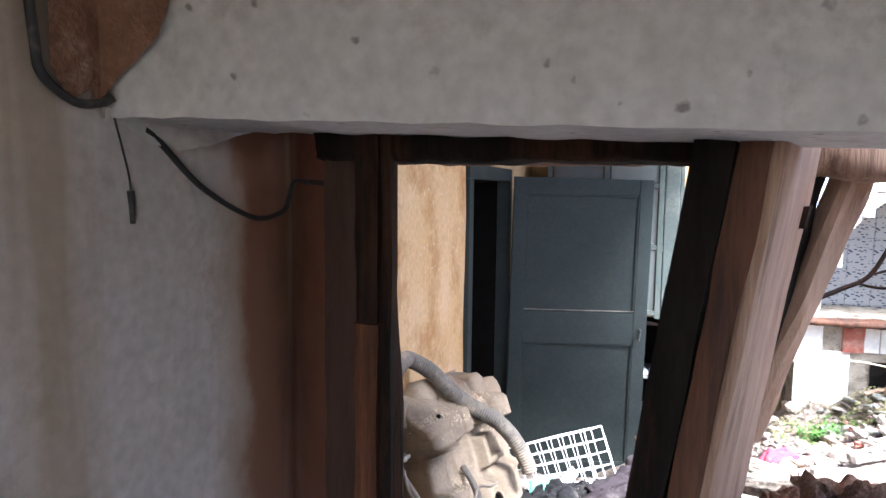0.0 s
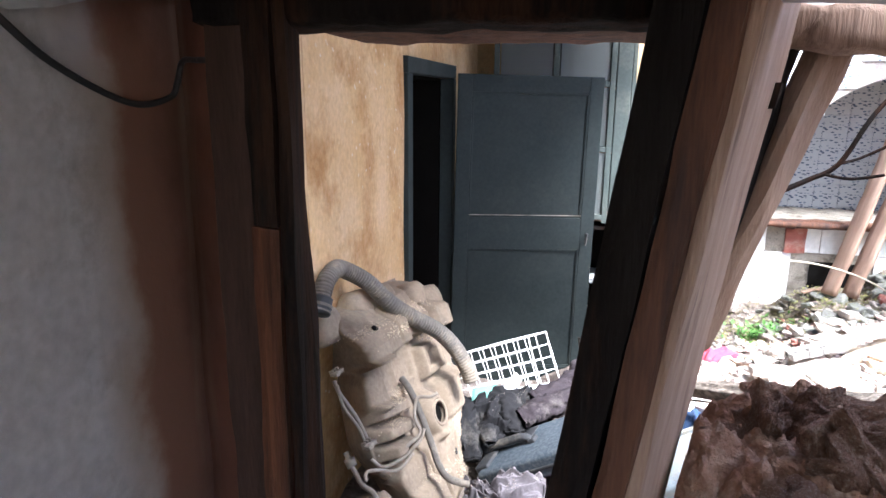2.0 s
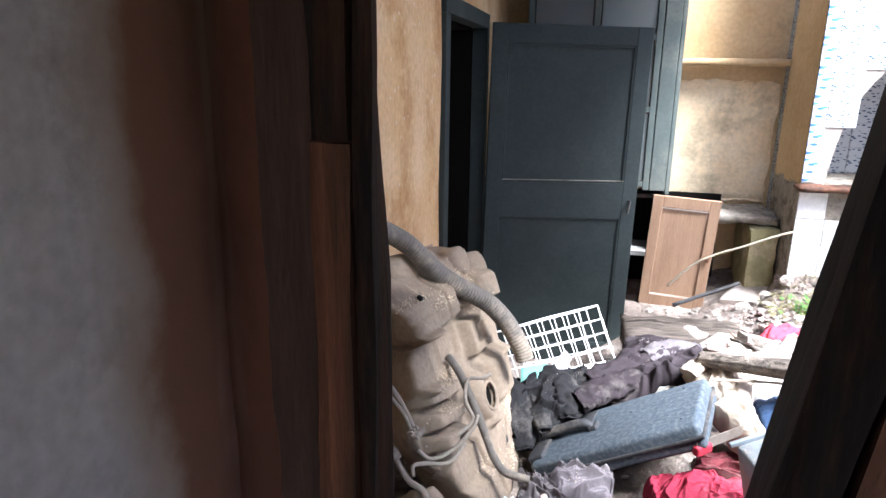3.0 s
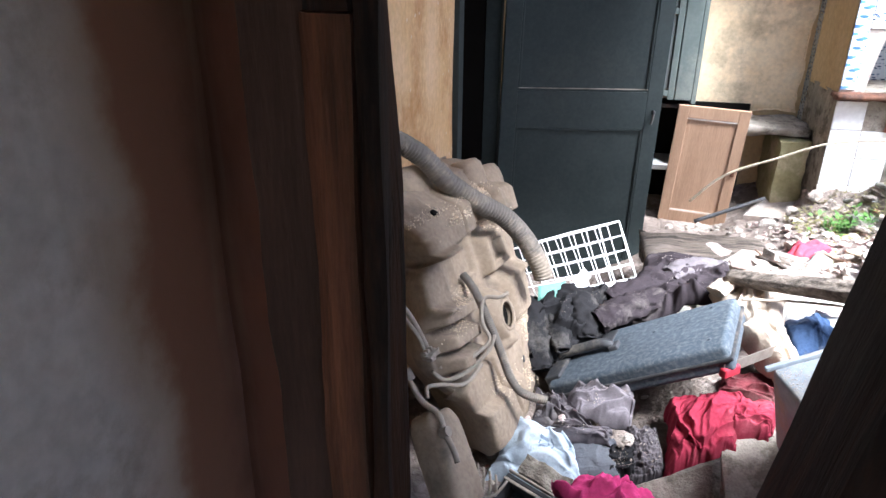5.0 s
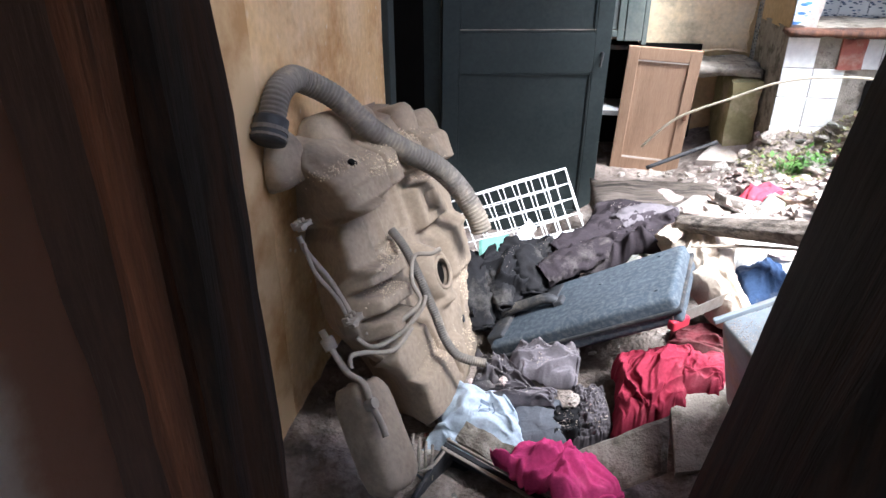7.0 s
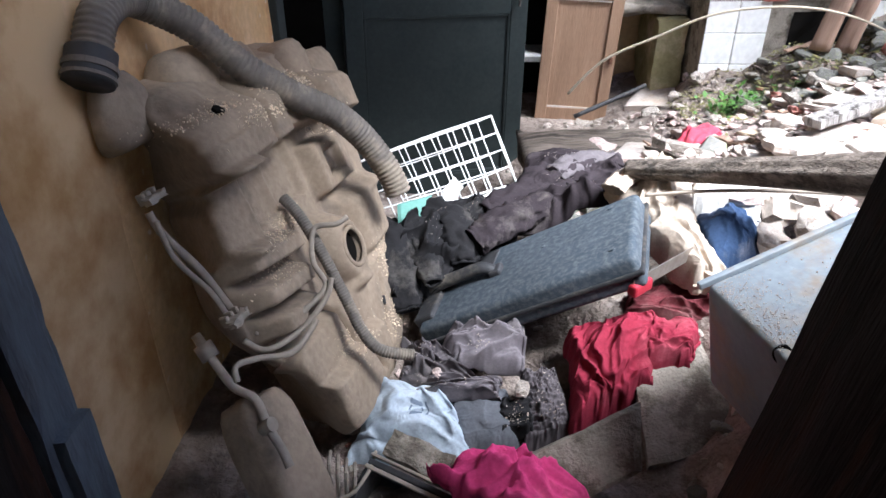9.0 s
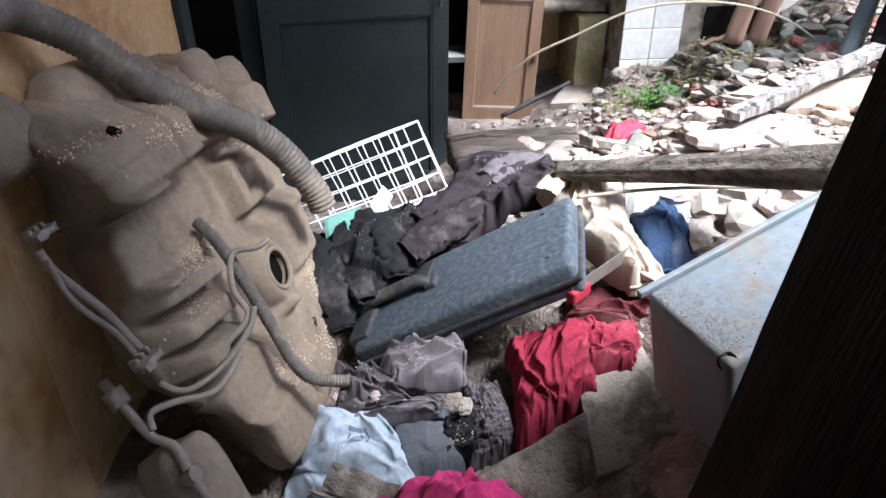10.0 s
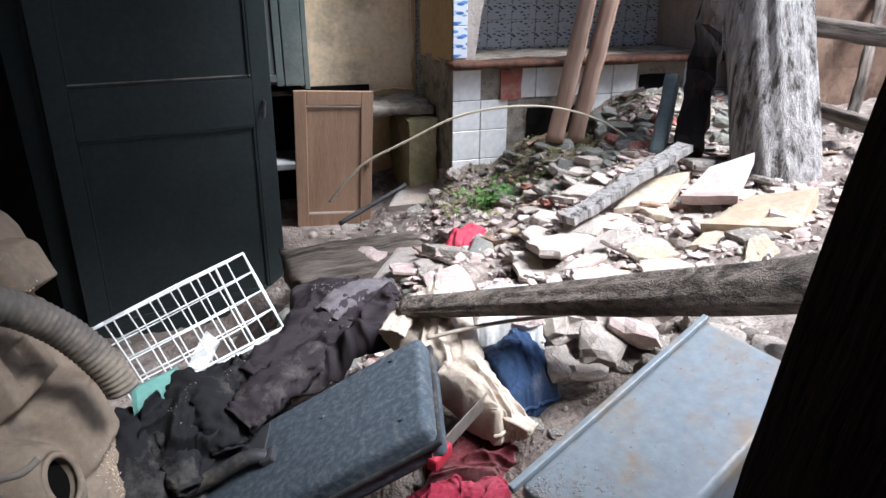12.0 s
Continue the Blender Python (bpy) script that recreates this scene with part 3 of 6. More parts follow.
def jamb_bm(section, z0, z1, seed):
    bm = leaning_bm([(x, y) for x, y in section], z0, z1, 50, 0.005, seed)
    for v in bm.verts:
        v.co.x -= lean(v.co.z)
        if seed == 11 and v.co.y > 1.15:
            v.co.x += 0.018 * (1 - min(1, max(0, (v.co.z - 1.0) / 0.35)))
    return bm


STRIP_WOOD = material("bare_red_wood", (0.20, 0.082, 0.044), (0.085, 0.036, 0.022), 6, 60, 0.8, 0.6, stain=(0.05, 0.028, 0.02), stain_scale=1.6, stain_at=(0.5, 0.66), stretch=(5, 5, 0.4), spec=0.1)
part("jamb_board", jamb_bm([(-0.473, 1.077), (-0.452, 1.08), (-0.487, 1.2), (-0.507, 1.2)], -0.05, 1.66, 11), DARK_WOOD, door_frame, "blackened green-painted jamb")
part("jamb_strip", jamb_bm([(-0.530, 1.085), (-0.476, 1.073), (-0.510, 1.19), (-0.56, 1.19)], -0.05, 1.3, 12), STRIP_WOOD, door_frame, "exposed red-brown wood strip")
part("jamb_strip_top", jamb_bm([(-0.530, 1.085), (-0.476, 1.075), (-0.510, 1.19), (-0.56, 1.19)], 1.302, 1.66, 14), DARK_WOOD, door_frame)
part("jamb_back", jamb_bm([(-0.60, 1.10), (-0.515, 1.10), (-0.545, 1.185), (-0.60, 1.225)], -0.05, 1.66, 13), material("brown_wood", (0.072, 0.036, 0.024), (0.036, 0.019, 0.013), 5, 50, 0.8, 0.4, stretch=(4, 4, 0.5)), door_frame)
PAINT = material("blue_grey_paint", (0.11, 0.13, 0.15), (0.07, 0.085, 0.10), 4, 60, 0.6, 0.25, stain=(0.035, 0.037, 0.04), stain_scale=2.5, stretch=(4, 4, 0.6))
part("inner_board", rough_bm((LEFT - 0.01, 1.60, -0.05), (-0.79, 1.69, 1.64), (3, 6, 40), 0.005, 9, 15, 0.004), PAINT, door_frame, "blue-grey painted inner frame board")
part("inner_board", rough_bm((LEFT - 0.01, 1.42, -0.05), (-0.80, 1.597, 1.64), (3, 8, 40), 0.005, 9, 16, 0.004), DARK_WOOD, door_frame, "dark inner frame board")
part("plinth_block", rough_bm((-0.81, 1.615, -0.05), (-0.772, 1.685, 0.44), (3, 5, 14), 0.003, 12, 17, 0.003), PAINT, door_frame, "worn blue-grey plinth block")
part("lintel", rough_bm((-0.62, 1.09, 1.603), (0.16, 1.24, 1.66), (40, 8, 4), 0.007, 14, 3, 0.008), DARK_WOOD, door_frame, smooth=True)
part("lintel_plank", rough_bm((-0.50, 1.26, 1.612), (0.16, 1.62, 1.65), (40, 12, 2), 0.006, 14, 4, 0.006), RED_WOOD, door_frame, smooth=True)

# cables on the wall
CABLE = BLACK_PLASTIC
cab = tagged(part("wall_cable", tube_bm([(LEFT + 0.012, 0.90, 1.648), (LEFT + 0.012, 0.939, 1.627), (LEFT + 0.014, 1.051, 1.548), (LEFT + 0.014, 1.22, 1.486), (LEFT + 0.014, 1.336, 1.495), (LEFT + 0.018, 1.36, 1.525), (LEFT + 0.03, 1.365, 1.565), (-0.745, 1.31, 1.565), (-0.63, 1.215, 1.56)], 0.006, 8), CABLE, smooth=True), "black electric cable sagging along the stained wall", "cable")
tagged(part("wall_cable", tube_bm([(LEFT + 0.012, 0.68, 1.9), (LEFT + 0.012, 0.695, 1.76), (LEFT + 0.012, 0.705, 1.709), (LEFT + 0.012, 0.758, 1.677), (LEFT + 0.02, 0.80, 1.68), (LEFT + 0.03, 0.815, 1.69)], 0.007, 8), CABLE, smooth=True), "black electric cable looping round the beam's end", "cable")
hook = thing("hanging_wire", "thin wire with a small rusty hook on the wall", "wire")
part("wire", tube_bm([(LEFT + 0.02, 0.826, 1.66), (LEFT + 0.012, 0.859, 1.58), (LEFT + 0.012, 0.865, 1.54)], 0.0018, 6), CABLE, hook)
part("plug", tube_bm([(LEFT + 0.012, 0.864, 1.545), (LEFT + 0.012, 0.866, 1.52), (LEFT + 0.012, 0.867, 1.49)], lambda t: 0.006 - 0.002 * t, 8), CABLE, hook, "small dark connector")

# ---- inner doorway and green door ----
casing = thing("door_casing", "grey-green painted casing of the inner doorway", "door casing")
part("side_trim", box_bm((LEFT - 0.06, D0 - 0.085, -0.4), (LEFT + 0.022, D0, DTOP), 0.004), DOOR_GREEN, casing)
part("side_trim", box_bm((LEFT - 0.06, D1, -0.4), (LEFT + 0.022, D1 + 0.07, DTOP), 0.004), DOOR_GREEN, casing)
part("head_trim", box_bm((LEFT - 0.06, D0 - 0.085, DTOP + 0.001), (LEFT + 0.022, D1 + 0.07, DTOP + 0.075), 0.004), DOOR_GREEN, casing)

# Black linings added so the opening reads as full shade.
part("lining", box_bm((LEFT - 0.3, D1 - 0.012, -0.4), (LEFT - 0.062, D1 + 0.03, DTOP)), SHADE_BLACK, casing)
part("lining", box_bm((LEFT - 0.3, D0 - 0.03, DTOP - 0.012), (LEFT - 0.062, D1 - 0.014, DTOP + 0.03)), SHADE_BLACK, casing)

door = thing("door_leaf", "grey-green painted two-panel door standing open, dusty", "door", pose(-0.825, 4.045, -0.37, 0, 0.9, 17))
W, HT, TH = 0.875, 2.0, 0.04
ST, R0, R1, R2 = 0.085, 0.16, 0.95, 1.15
for nm, lo, hi in (("stile", (0, -TH, 0), (ST, 0, HT)), ("stile", (W - ST, -TH, 0), (W, 0, HT)), ("rail", (ST, -TH + 0.001, 0), (W - ST, -0.001, R0)), ("rail", (ST, -TH + 0.001, R1), (W - ST, -0.001, R2)), ("rail", (ST, -TH + 0.001, HT - 0.10), (W - ST, -0.001, HT))):
    part(nm, box_bm(lo, hi, 0.003), DOOR_GREEN, door)
for lo, hi in (((ST - 0.01, -TH + 0.014, R0 - 0.01), (W - ST + 0.01, -0.012, R1 + 0.01)), ((ST - 0.01, -TH + 0.014, R2 - 0.01), (W - ST + 0.01, -0.012, HT - 0.09))):
    part("panel", box_bm(lo, hi), DOOR_GREEN, door)
for z0, z1 in ((R0, R1), (R2, HT - 0.10)):
    for lo, hi in (((ST, -TH + 0.003, z0), (ST + 0.012, -TH + 0.013, z1)), ((W - ST - 0.012, -TH + 0.003, z0), (W - ST, -TH + 0.013, z1)), ((ST + 0.012, -TH + 0.003, z0), (W - ST - 0.012, -TH + 0.013, z0 + 0.012)), ((ST + 0.012, -TH + 0.003, z1 - 0.012), (W - ST - 0.012, -TH + 0.013, z1))):
        part("moulding", box_bm(lo, hi, 0.003, 1), DOOR_GREEN, door)
part("dust_ledge", box_bm((ST + 0.002, -TH + 0.001, R2 + 0.0125), (W - ST - 0.002, -TH + 0.012, R2 + 0.0165)), CONCRETE, door, "pale dust on the panel ledge")
lock = part("door_handle", tube_bm([(W - 0.045, -TH - 0.002, 1.05), (W - 0.045, -TH - 0.025, 1.05), (W - 0.05, -TH - 0.03, 1.03), (W - 0.055, -TH - 0.028, 0.985)], 0.007, 8), BLACK_PLASTIC, door, "small black door handle", True)

# ---- glazed cupboard, lower cabinet, alcove ----
cup = thing("glazed_cupboard", "grey-green built-in cupboard with dusty glass panes", "cupboard")
FR = material("pale_green_paint", (0.10, 0.12, 0.11), (0.075, 0.092, 0.085), 4, 60, 0.6, 0.15, stain=(0.15, 0.16, 0.14), stain_scale=3)
part("side_panel", box_bm((0.225, 4.585, 0.66), (0.25, 4.98, 2.4), 0.003), FR, cup)
part("stile", box_bm((0.13, 4.58, 0.68), (0.222, 4.61, 2.4), 0.004), FR, cup)
# Back colour darkened to stand for the shade inside the cupboard.
part("back", box_bm((-0.66, 4.93, 0.66), (0.224, 4.95, 2.4)), material("shaded_cupboard_back", (0.075, 0.072, 0.062), (0.05, 0.048, 0.042), 4, 40, 0.9, 0.2, spec=0.1), cup)
for z in (0.70, 1.15, 1.565, 2.0):
    part("glazing_bar", box_bm((-0.66, 4.585, z), (0.129, 4.608, z + 0.035), 0.003), FR, cup)
for x in (-0.66, -0.27, 0.09):
    part("mullion", box_bm((x, 4.583, 0.68), (x + 0.035, 4.607, 2.4), 0.003), FR, cup)
for x0_, x1_ in ((-0.62, -0.28), (-0.23, 0.085)):
    for z0_, z1_ in ((0.74, 1.145), (1.19, 1.56), (1.605, 1.995)):
        ob = part("pane", box_bm((x0_ + 0.004, 4.594, z0_), (x1_, 4.598, z1_)), GLASS, cup)
        ob.visible_shadow = False
for z in (0.68, 1.14, 1.55):
    part("shelf", box_bm((-0.66, 4.64, z), (0.222, 4.925, z + 0.02)), CAB_WOOD, cup)
lower = thing("lower_cabinet", "open lower cabinet beneath the cupboard, its shade painted near-black", "cabinet")
# Near-black back panel paints the shade inside the open cabinet.
part("back_panel", box_bm((-0.66, 4.94, -0.3), (0.62, 4.96, 0.62)), SHADE_BLACK, lower)
part("shelf", box_bm((-0.66, 4.62, 0.25), (0.18, 4.93, 0.28), 0.003), WIRE_WHITE, lower, "pale shelf board")
part("divider", box_bm((0.20, 4.62, -0.3), (0.225, 4.935, 0.64), 0.003), DARK_WOOD, lower)
part("top", box_bm((-0.66, 4.60, 0.63), (0.224, 4.93, 0.655), 0.003), DARK_WOOD, lower)

cd = thing("cabinet_door", "brown wooden panelled cabinet door hanging ajar", "cabinet door", pose(0.128, 4.56, -0.045, 4, 2.6, -4))
CW, CH = 0.388, 0.715
for nm, lo, hi in (("stile", (0, 0, 0), (0.06, 0.024, CH)), ("stile", (CW - 0.06, 0, 0), (CW, 0.024, CH)), ("rail", (0.06, 0.001, 0), (CW - 0.06, 0.023, 0.07)), ("rail", (0.06, 0.001, CH - 0.07), (CW - 0.06, 0.023, CH))):
    part(nm, box_bm(lo, hi, 0.003), CAB_WOOD, cd)
part("panel", box_bm((0.055, 0.010, 0.065), (CW - 0.055, 0.018, CH - 0.065)), CAB_WOOD, cd)
part("knob", box_bm((CW - 0.035, -0.016, 0.33), (CW - 0.015, 0.0, 0.37), 0.004), RED_WOOD, cd)
for lo, hi in (((0.06, 0.003, 0.07), (CW - 0.06, 0.009, 0.078)), ((0.06, 0.003, CH - 0.078), (CW - 0.06, 0.009, CH - 0.07))):
    part("moulding", box_bm(lo, hi), WHITE_LUMP, cd)

tagged(part("alcove_shelf", rough_bm((0.252, 4.86, 1.43), (0.906, 4.985, 1.475), (14, 3, 2), 0.003, 8, 2, 0.004), CREAM, smooth=True), "pale painted shelf board across the alcove", "shelf")
tagged(part("alcove_ledge", rough_bm((0.36, 4.60, 0.49), (0.906, 4.99, 0.56), (16, 10, 4), 0.016, 8, 6, 0.02), CONCRETE, smooth=True), "thick concrete ledge covered with plaster crumbs", "ledge")
structure("wall_alcove_pier", rough_bm((0.74, 4.56, -0.3), (0.906, 4.985, 0.485), (6, 8, 14), 0.012, 7, 3, 0.01), MOSS, "mossy yellow plaster pier under the ledge", "wall", True)
structure("wall_alcove_flaked", rough_bm((0.252, 4.992, 0.56), (0.906, 5.004, 1.36), (20, 1, 24), 0.004, 9, 3, 0.03), material("pale_flaked", (0.82, 0.69, 0.50), (0.76, 0.58, 0.36), 4, 50, 0.9, 0.2, stain=(0.50, 0.40, 0.26), stain_scale=3), "pale patch where the alcove's paint has flaked off", "wall", True)

# ---- tiled kitchen wall with an arched niche ----
TY, TX, TS = 4.35, 0.91, 0.15


def arch(x):
    u = (x - 1.75) / 0.70
    return 0.92 + 0.72 * math.sqrt(max(0.0, 1 - u * u)) if abs(u) < 1 else 0.0


bm = bmesh.new()
cols = [TX + (4.4 - TX) * i / 120 for i in range(121)]
for a, b in zip(cols, cols[1:]):
    za, zb = max(0.80, arch(a)), max(0.80, arch(b))
    q = [bm.verts.new(p) for p in ((a, TY, za), (b, TY, zb), (b, TY, 2.9), (a, TY, 2.9), (a, 4.9, za), (b, 4.9, zb))]
    bm.faces.new(q[:4])
    bm.faces.new((q[0], q[4], q[5], q[1]))
bmesh.ops.remove_doubles(bm, verts=bm.verts, dist=0.0005)
kitchen_wall = structure("wall_tiled", bm, WHITE_LUMP, "whitewashed kitchen wall with an arched tiled niche", "wall")
wall_low = structure("wall_tiled_base", box_bm((TX, TY, -0.6), (4.4, 4.9, 0.78)), CONCRETE, "white tiled stove base with broken openings", "wall")
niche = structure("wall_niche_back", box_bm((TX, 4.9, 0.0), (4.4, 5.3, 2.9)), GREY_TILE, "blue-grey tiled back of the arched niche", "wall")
structure("wall_tiled_side", box_bm((TX, TY + 0.012, 0.78), (TX + 0.012, 4.99, 2.9)), CREAM, "stained plaster side of the alcove", "wall")
tagged(part("stove_ledge", rough_bm((0.89, 4.27, 0.765), (4.3, 4.42, 0.80), (60, 4, 2), 0.008, 9, 5, 0.006), RED_WOOD, smooth=True), "worn brown edging board along the stove ledge", "ledge")
structure("wall_stove_top", rough_bm((TX, 4.42, 0.76), (4.3, 4.9, 0.795), (40, 8, 1), 0.012, 8, 5, 0.0), CONCRETE, "dusty stove top littered with crumbs", "ledge", True)

# broken openings in the stove base, their shade painted as near-black plates
for nm, lo, hi, mt in (("firebox_hatch", (1.16, TY - 0.02, 0.60), (1.28, TY + 0.0, 0.755), RED_SLAB), ("firebox_hatch", (1.315, TY - 0.006, 0.30), (1.615, TY, 0.555), SHADE_BLACK), ("firebox_hatch", (1.975, TY - 0.006, 0.58), (2.175, TY, 0.70), SHADE_BLACK)):
    tagged(part(nm, rough_bm(lo, hi, (6, 1, 6), 0.006, 20, lo[0], 0.004), mt), "plate painted near-black for the shade of a broken opening in the stove's tiled front" if mt is SHADE_BLACK else "small rusty red stove hatch", "hatch")

for a, b, w in (((1.379, 4.120, 0.464), (1.584, 4.270, 1.076), 0.085), ((1.478, 4.100, 0.462), (1.698, 4.250, 1.076), 0.085)):
    a, b = Vector(a), Vector(b)
    b = a + (b - a) * 1.5
    L = (b - a).length
    m = Matrix.Translation(a) @ (b - a).to_track_quat("Z", "Y").to_matrix().to_4x4()
    tagged(part("leaning_plank", rough_bm((-w / 2, -0.012, -0.05), (w / 2, 0.018, L), (3, 2, 30), 0.004, 10, a.x, 0.003), RAW_WOOD, m=m, smooth=True), "reddish plank leaning against the stove", "plank", "planks against the stove")

# ---- weathered post and beams of the yard ----
pl, pr, ql, qr = (Vector(p) for p in ((1.737, 3.457, 1.094), (1.993, 3.373, 1.095), (1.678, 3.242, 0.552), (1.964, 3.140, 0.533)))
base, top = (ql + qr) / 2, (pl + pr) / 2
axis = (top - base).normalized()
rad = (qr - ql).length / 2


def trunk_bm(a, b, r0, r1, seed, sides=26, rows=60, groove=0.12):
    bm = bmesh.new()
    a, b = Vector(a), Vector(b)
    d = (b - a).normalized()
    u = d.orthogonal().normalized()
    v = d.cross(u)
    rings = []
    for j in range(rows + 1):
        t = j / rows
        p, r = a.lerp(b, t), r0 + (r1 - r0) * t
        ring = []
        for k in range(sides):
            an = 2 * math.pi * k / sides
            g = noise.noise(Vector((math.cos(an) * 3.2, math.sin(an) * 3.2, t * 2.2 + seed))) + 0.6 * noise.noise(Vector((math.cos(an) * 9, math.sin(an) * 9, t * 4 + seed)))
            ring.append(bm.verts.new(p + (u * math.cos(an) + v * math.sin(an)) * r * (1 + groove * g)))
        rings.append(ring)
    for x, y in zip(rings, rings[1:]):
        for k in range(sides):
            bm.faces.new((x[k], x[(k + 1) % sides], y[(k + 1) % sides], y[k]))
    bm.faces.new(rings[0][::-1])
    bm.faces.new(rings[-1])
    return bm


def timber_mat(name, c1, c2, axis_stretch):
    return material(name, c1, c2, 7, 60, 0.9, 0.9, stain=(0.06, 0.05, 0.04), stain_scale=4, stain_at=(0.5, 0.62), stretch=axis_stretch, depth=0.01)


POST_WOOD = timber_mat("bleached_timber", (0.56, 0.53, 0.50), (0.26, 0.235, 0.215), (6, 6, 0.5))
LOG_WOOD = timber_mat("grey_log", (0.30, 0.25, 0.205), (0.085, 0.066, 0.052), (0.6, 6, 6))
tagged(part("timber_post", trunk_bm(base - axis * 0.35, base + axis * 2.2, rad, rad * 0.92, 3, 60, 110, 0.17), POST_WOOD, smooth=True), "bleached cracked timber post standing in the rubble", "post")
for a, b, w, h in (((2.361, 3.774, 0.987), (2.747, 3.505, 0.924), 0.06, 0.09), ((2.415, 3.600, 0.626), (2.319, 3.171, 0.613), 0.05, 0.06), ((2.964, 3.842, 1.080), (2.548, 3.504, 0.506), 0.05, 0.05)):
    a, b = Vector(a), Vector(b)
    m = Matrix.Translation(a) @ (b - a).to_track_quat("X", "Z").to_matrix().to_4x4()
    L = (b - a).length
    tagged(part("fallen_beam", rough_bm((-0.1, -w / 2, -h / 2), (L + 0.8, w / 2, h / 2), (24, 3, 3), 0.008, 9, a.x, 0.006), LOG_WOOD, m=m, smooth=True), "grey fallen beam among the ruins", "beam", "fallen beams")
a, b = Vector((1.950, 3.808, 1.015)), Vector((1.667, 3.486, 0.579))
m = Matrix.Translation(b) @ (a - b).to_track_quat("Z", "Y").to_matrix().to_4x4()
tagged(part("charred_beam", rough_bm((-0.055, -0.05, -0.1), (0.055, 0.05, 1.6), (3, 3, 30), 0.03, 9, 2, 0.006), DARK_WOOD, m=m), "dark broken beam leaning beside the post", "beam")
a, b = Vector((1.722, 3.733, 0.799)), Vector((1.552, 3.550, 0.508))
m = Matrix.Translation(b) @ (a - b).to_track_quat("Z", "Y").to_matrix().to_4x4()
tagged(part("slate_board", rough_bm((-0.03, -0.10, -0.05), (0.03, 0.02, 0.36), (3, 3, 12), 0.005, 9, 3, 0.004), material("slate_green", (0.13, 0.16, 0.155), (0.08, 0.10, 0.10), 6, 60, 0.7, 0.4), m=m, smooth=True), "dark grey-green board standing in the rubble", "board")
a, b = Vector((1.534, 3.352, 0.564)), Vector((0.906, 3.099, 0.419))
m = Matrix.Translation(b) @ (a - b).to_track_quat("X", "Z").to_matrix().to_4x4()
tagged(part("bleached_plank", rough_bm((-0.02, -0.034, -0.02), ((a - b).length, 0.034, 0.012), (24, 4, 2), 0.006, 9, 4, 0.002), POST_WOOD, m=m), "bleached plank lying on the rubble", "plank")

# Backdrop added where only darkness shows between the fallen beams.
structure("wall_ruin", rough_bm((2.45, 3.9, -0.2), (4.35, 4.2, 2.3), (16, 4, 16), 0.06, 3, 5, 0.02), BACKDROP_BROWN, "added dark backdrop for the black behind the fallen beams", "wall")

# log across the heap
tagged(part("log", trunk_bm((0.17, 2.53, 0.475), (0.82, 2.02, 0.672), 0.022, 0.052, 8, 36, 110, 0.20), LOG_WOOD, smooth=True), "rough grey log lying across the heap", "log")
m = Matrix.Translation((0.27, 3.80, 0.045)) @ pose(0, 0, 0, 0, 0, 4)
tagged(part("thick_plank", rough_bm((-0.27, -0.17, -0.06), (0.36, 0.17, 0.045), (22, 12, 5), 0.016, 7, 4, 0.02), LOG_WOOD, m=m, smooth=True), "thick weathered plank half buried before the cabinet", "plank")
tagged(part("black_rod", tube_bm([(0.301, 4.250, 0.062), (0.668, 4.360, 0.195)], 0.012, 8), BLACK_PLASTIC, smooth=True), "black metal rod leaning on the rubble", "rod")
tagged(part("dry_reed", tube_bm([(0.252, 4.200, 0.194), (0.401, 4.150, 0.369), (0.628, 4.100, 0.490), (0.830, 4.050, 0.589), (1.054, 4.000, 0.630), (1.279, 3.950, 0.623), (1.490, 3.900, 0.559), (1.681, 3.850, 0.437)], lambda t: 0.007 - 0.003 * t, 6), material("dry_reed_mat", (0.62, 0.55, 0.42), (0.50, 0.43, 0.32), 8, 60, 0.8, 0.1), smooth=True), "pale dry reed arching over the rubble", "reed")
tagged(part("thin_stick", tube_bm([(0.189, 2.412, 0.458), (0.321, 2.398, 0.476), (0.466, 2.351, 0.499), (0.612, 2.300, 0.513), (0.719, 2.227, 0.529)], 0.0045, 6), material("stick_mat", (0.40, 0.34, 0.27), (0.28, 0.23, 0.18), 8, 60, 0.8, 0.2), smooth=True), "thin brown stick lying over the clothes", "stick")
twig = thing("twig", "dark forked twig caught on the broken stud", "twig")
part("stem", tube_bm([(0.325, 1.47, 1.335), (0.383, 1.5, 1.357), (0.434, 1.5, 1.39), (0.481, 1.5, 1.482), (0.55, 1.52, 1.56)], lambda t: 0.006 - 0.002 * t, 6), DARK_WOOD, twig)
part("side_shoot", tube_bm([(0.41, 1.5, 1.37), (0.45, 1.48, 1.365), (0.50, 1.47, 1.375)], 0.003, 6), DARK_WOOD, twig)
part("side_shoot", tube_bm([(0.434, 1.5, 1.39), (0.47, 1.51, 1.40), (0.52, 1.5, 1.43)], 0.003, 6), DARK_WOOD, twig)

# ---- fuel tank ----
TO = Vector((-0.459, 2.071, 0.03))
TWD, TUP, TN = Vector((0.2006, 0.9778, -0.0602)), Vector((-0.3556, 0.1299, 0.9256)), Vector((0.9129, -0.1643, 0.3738))


def tank_at(a, b, c):
    return TO + TWD * a + TUP * b + TN * c


def bump1(x, mid, wide):
    u = abs(x - mid) / wide
    return 0.0 if u >= 1 else 0.5 + 0.5 * math.cos(math.pi * u)


def step(x, a, b):
    t = min(1, max(0, (x - a) / (b - a)))
    return t * t * (3 - 2 * t)


def band(x, lo, hi, soft=0.012):
    return step(x, lo - soft, lo) * (1 - step(x, hi, hi + soft))


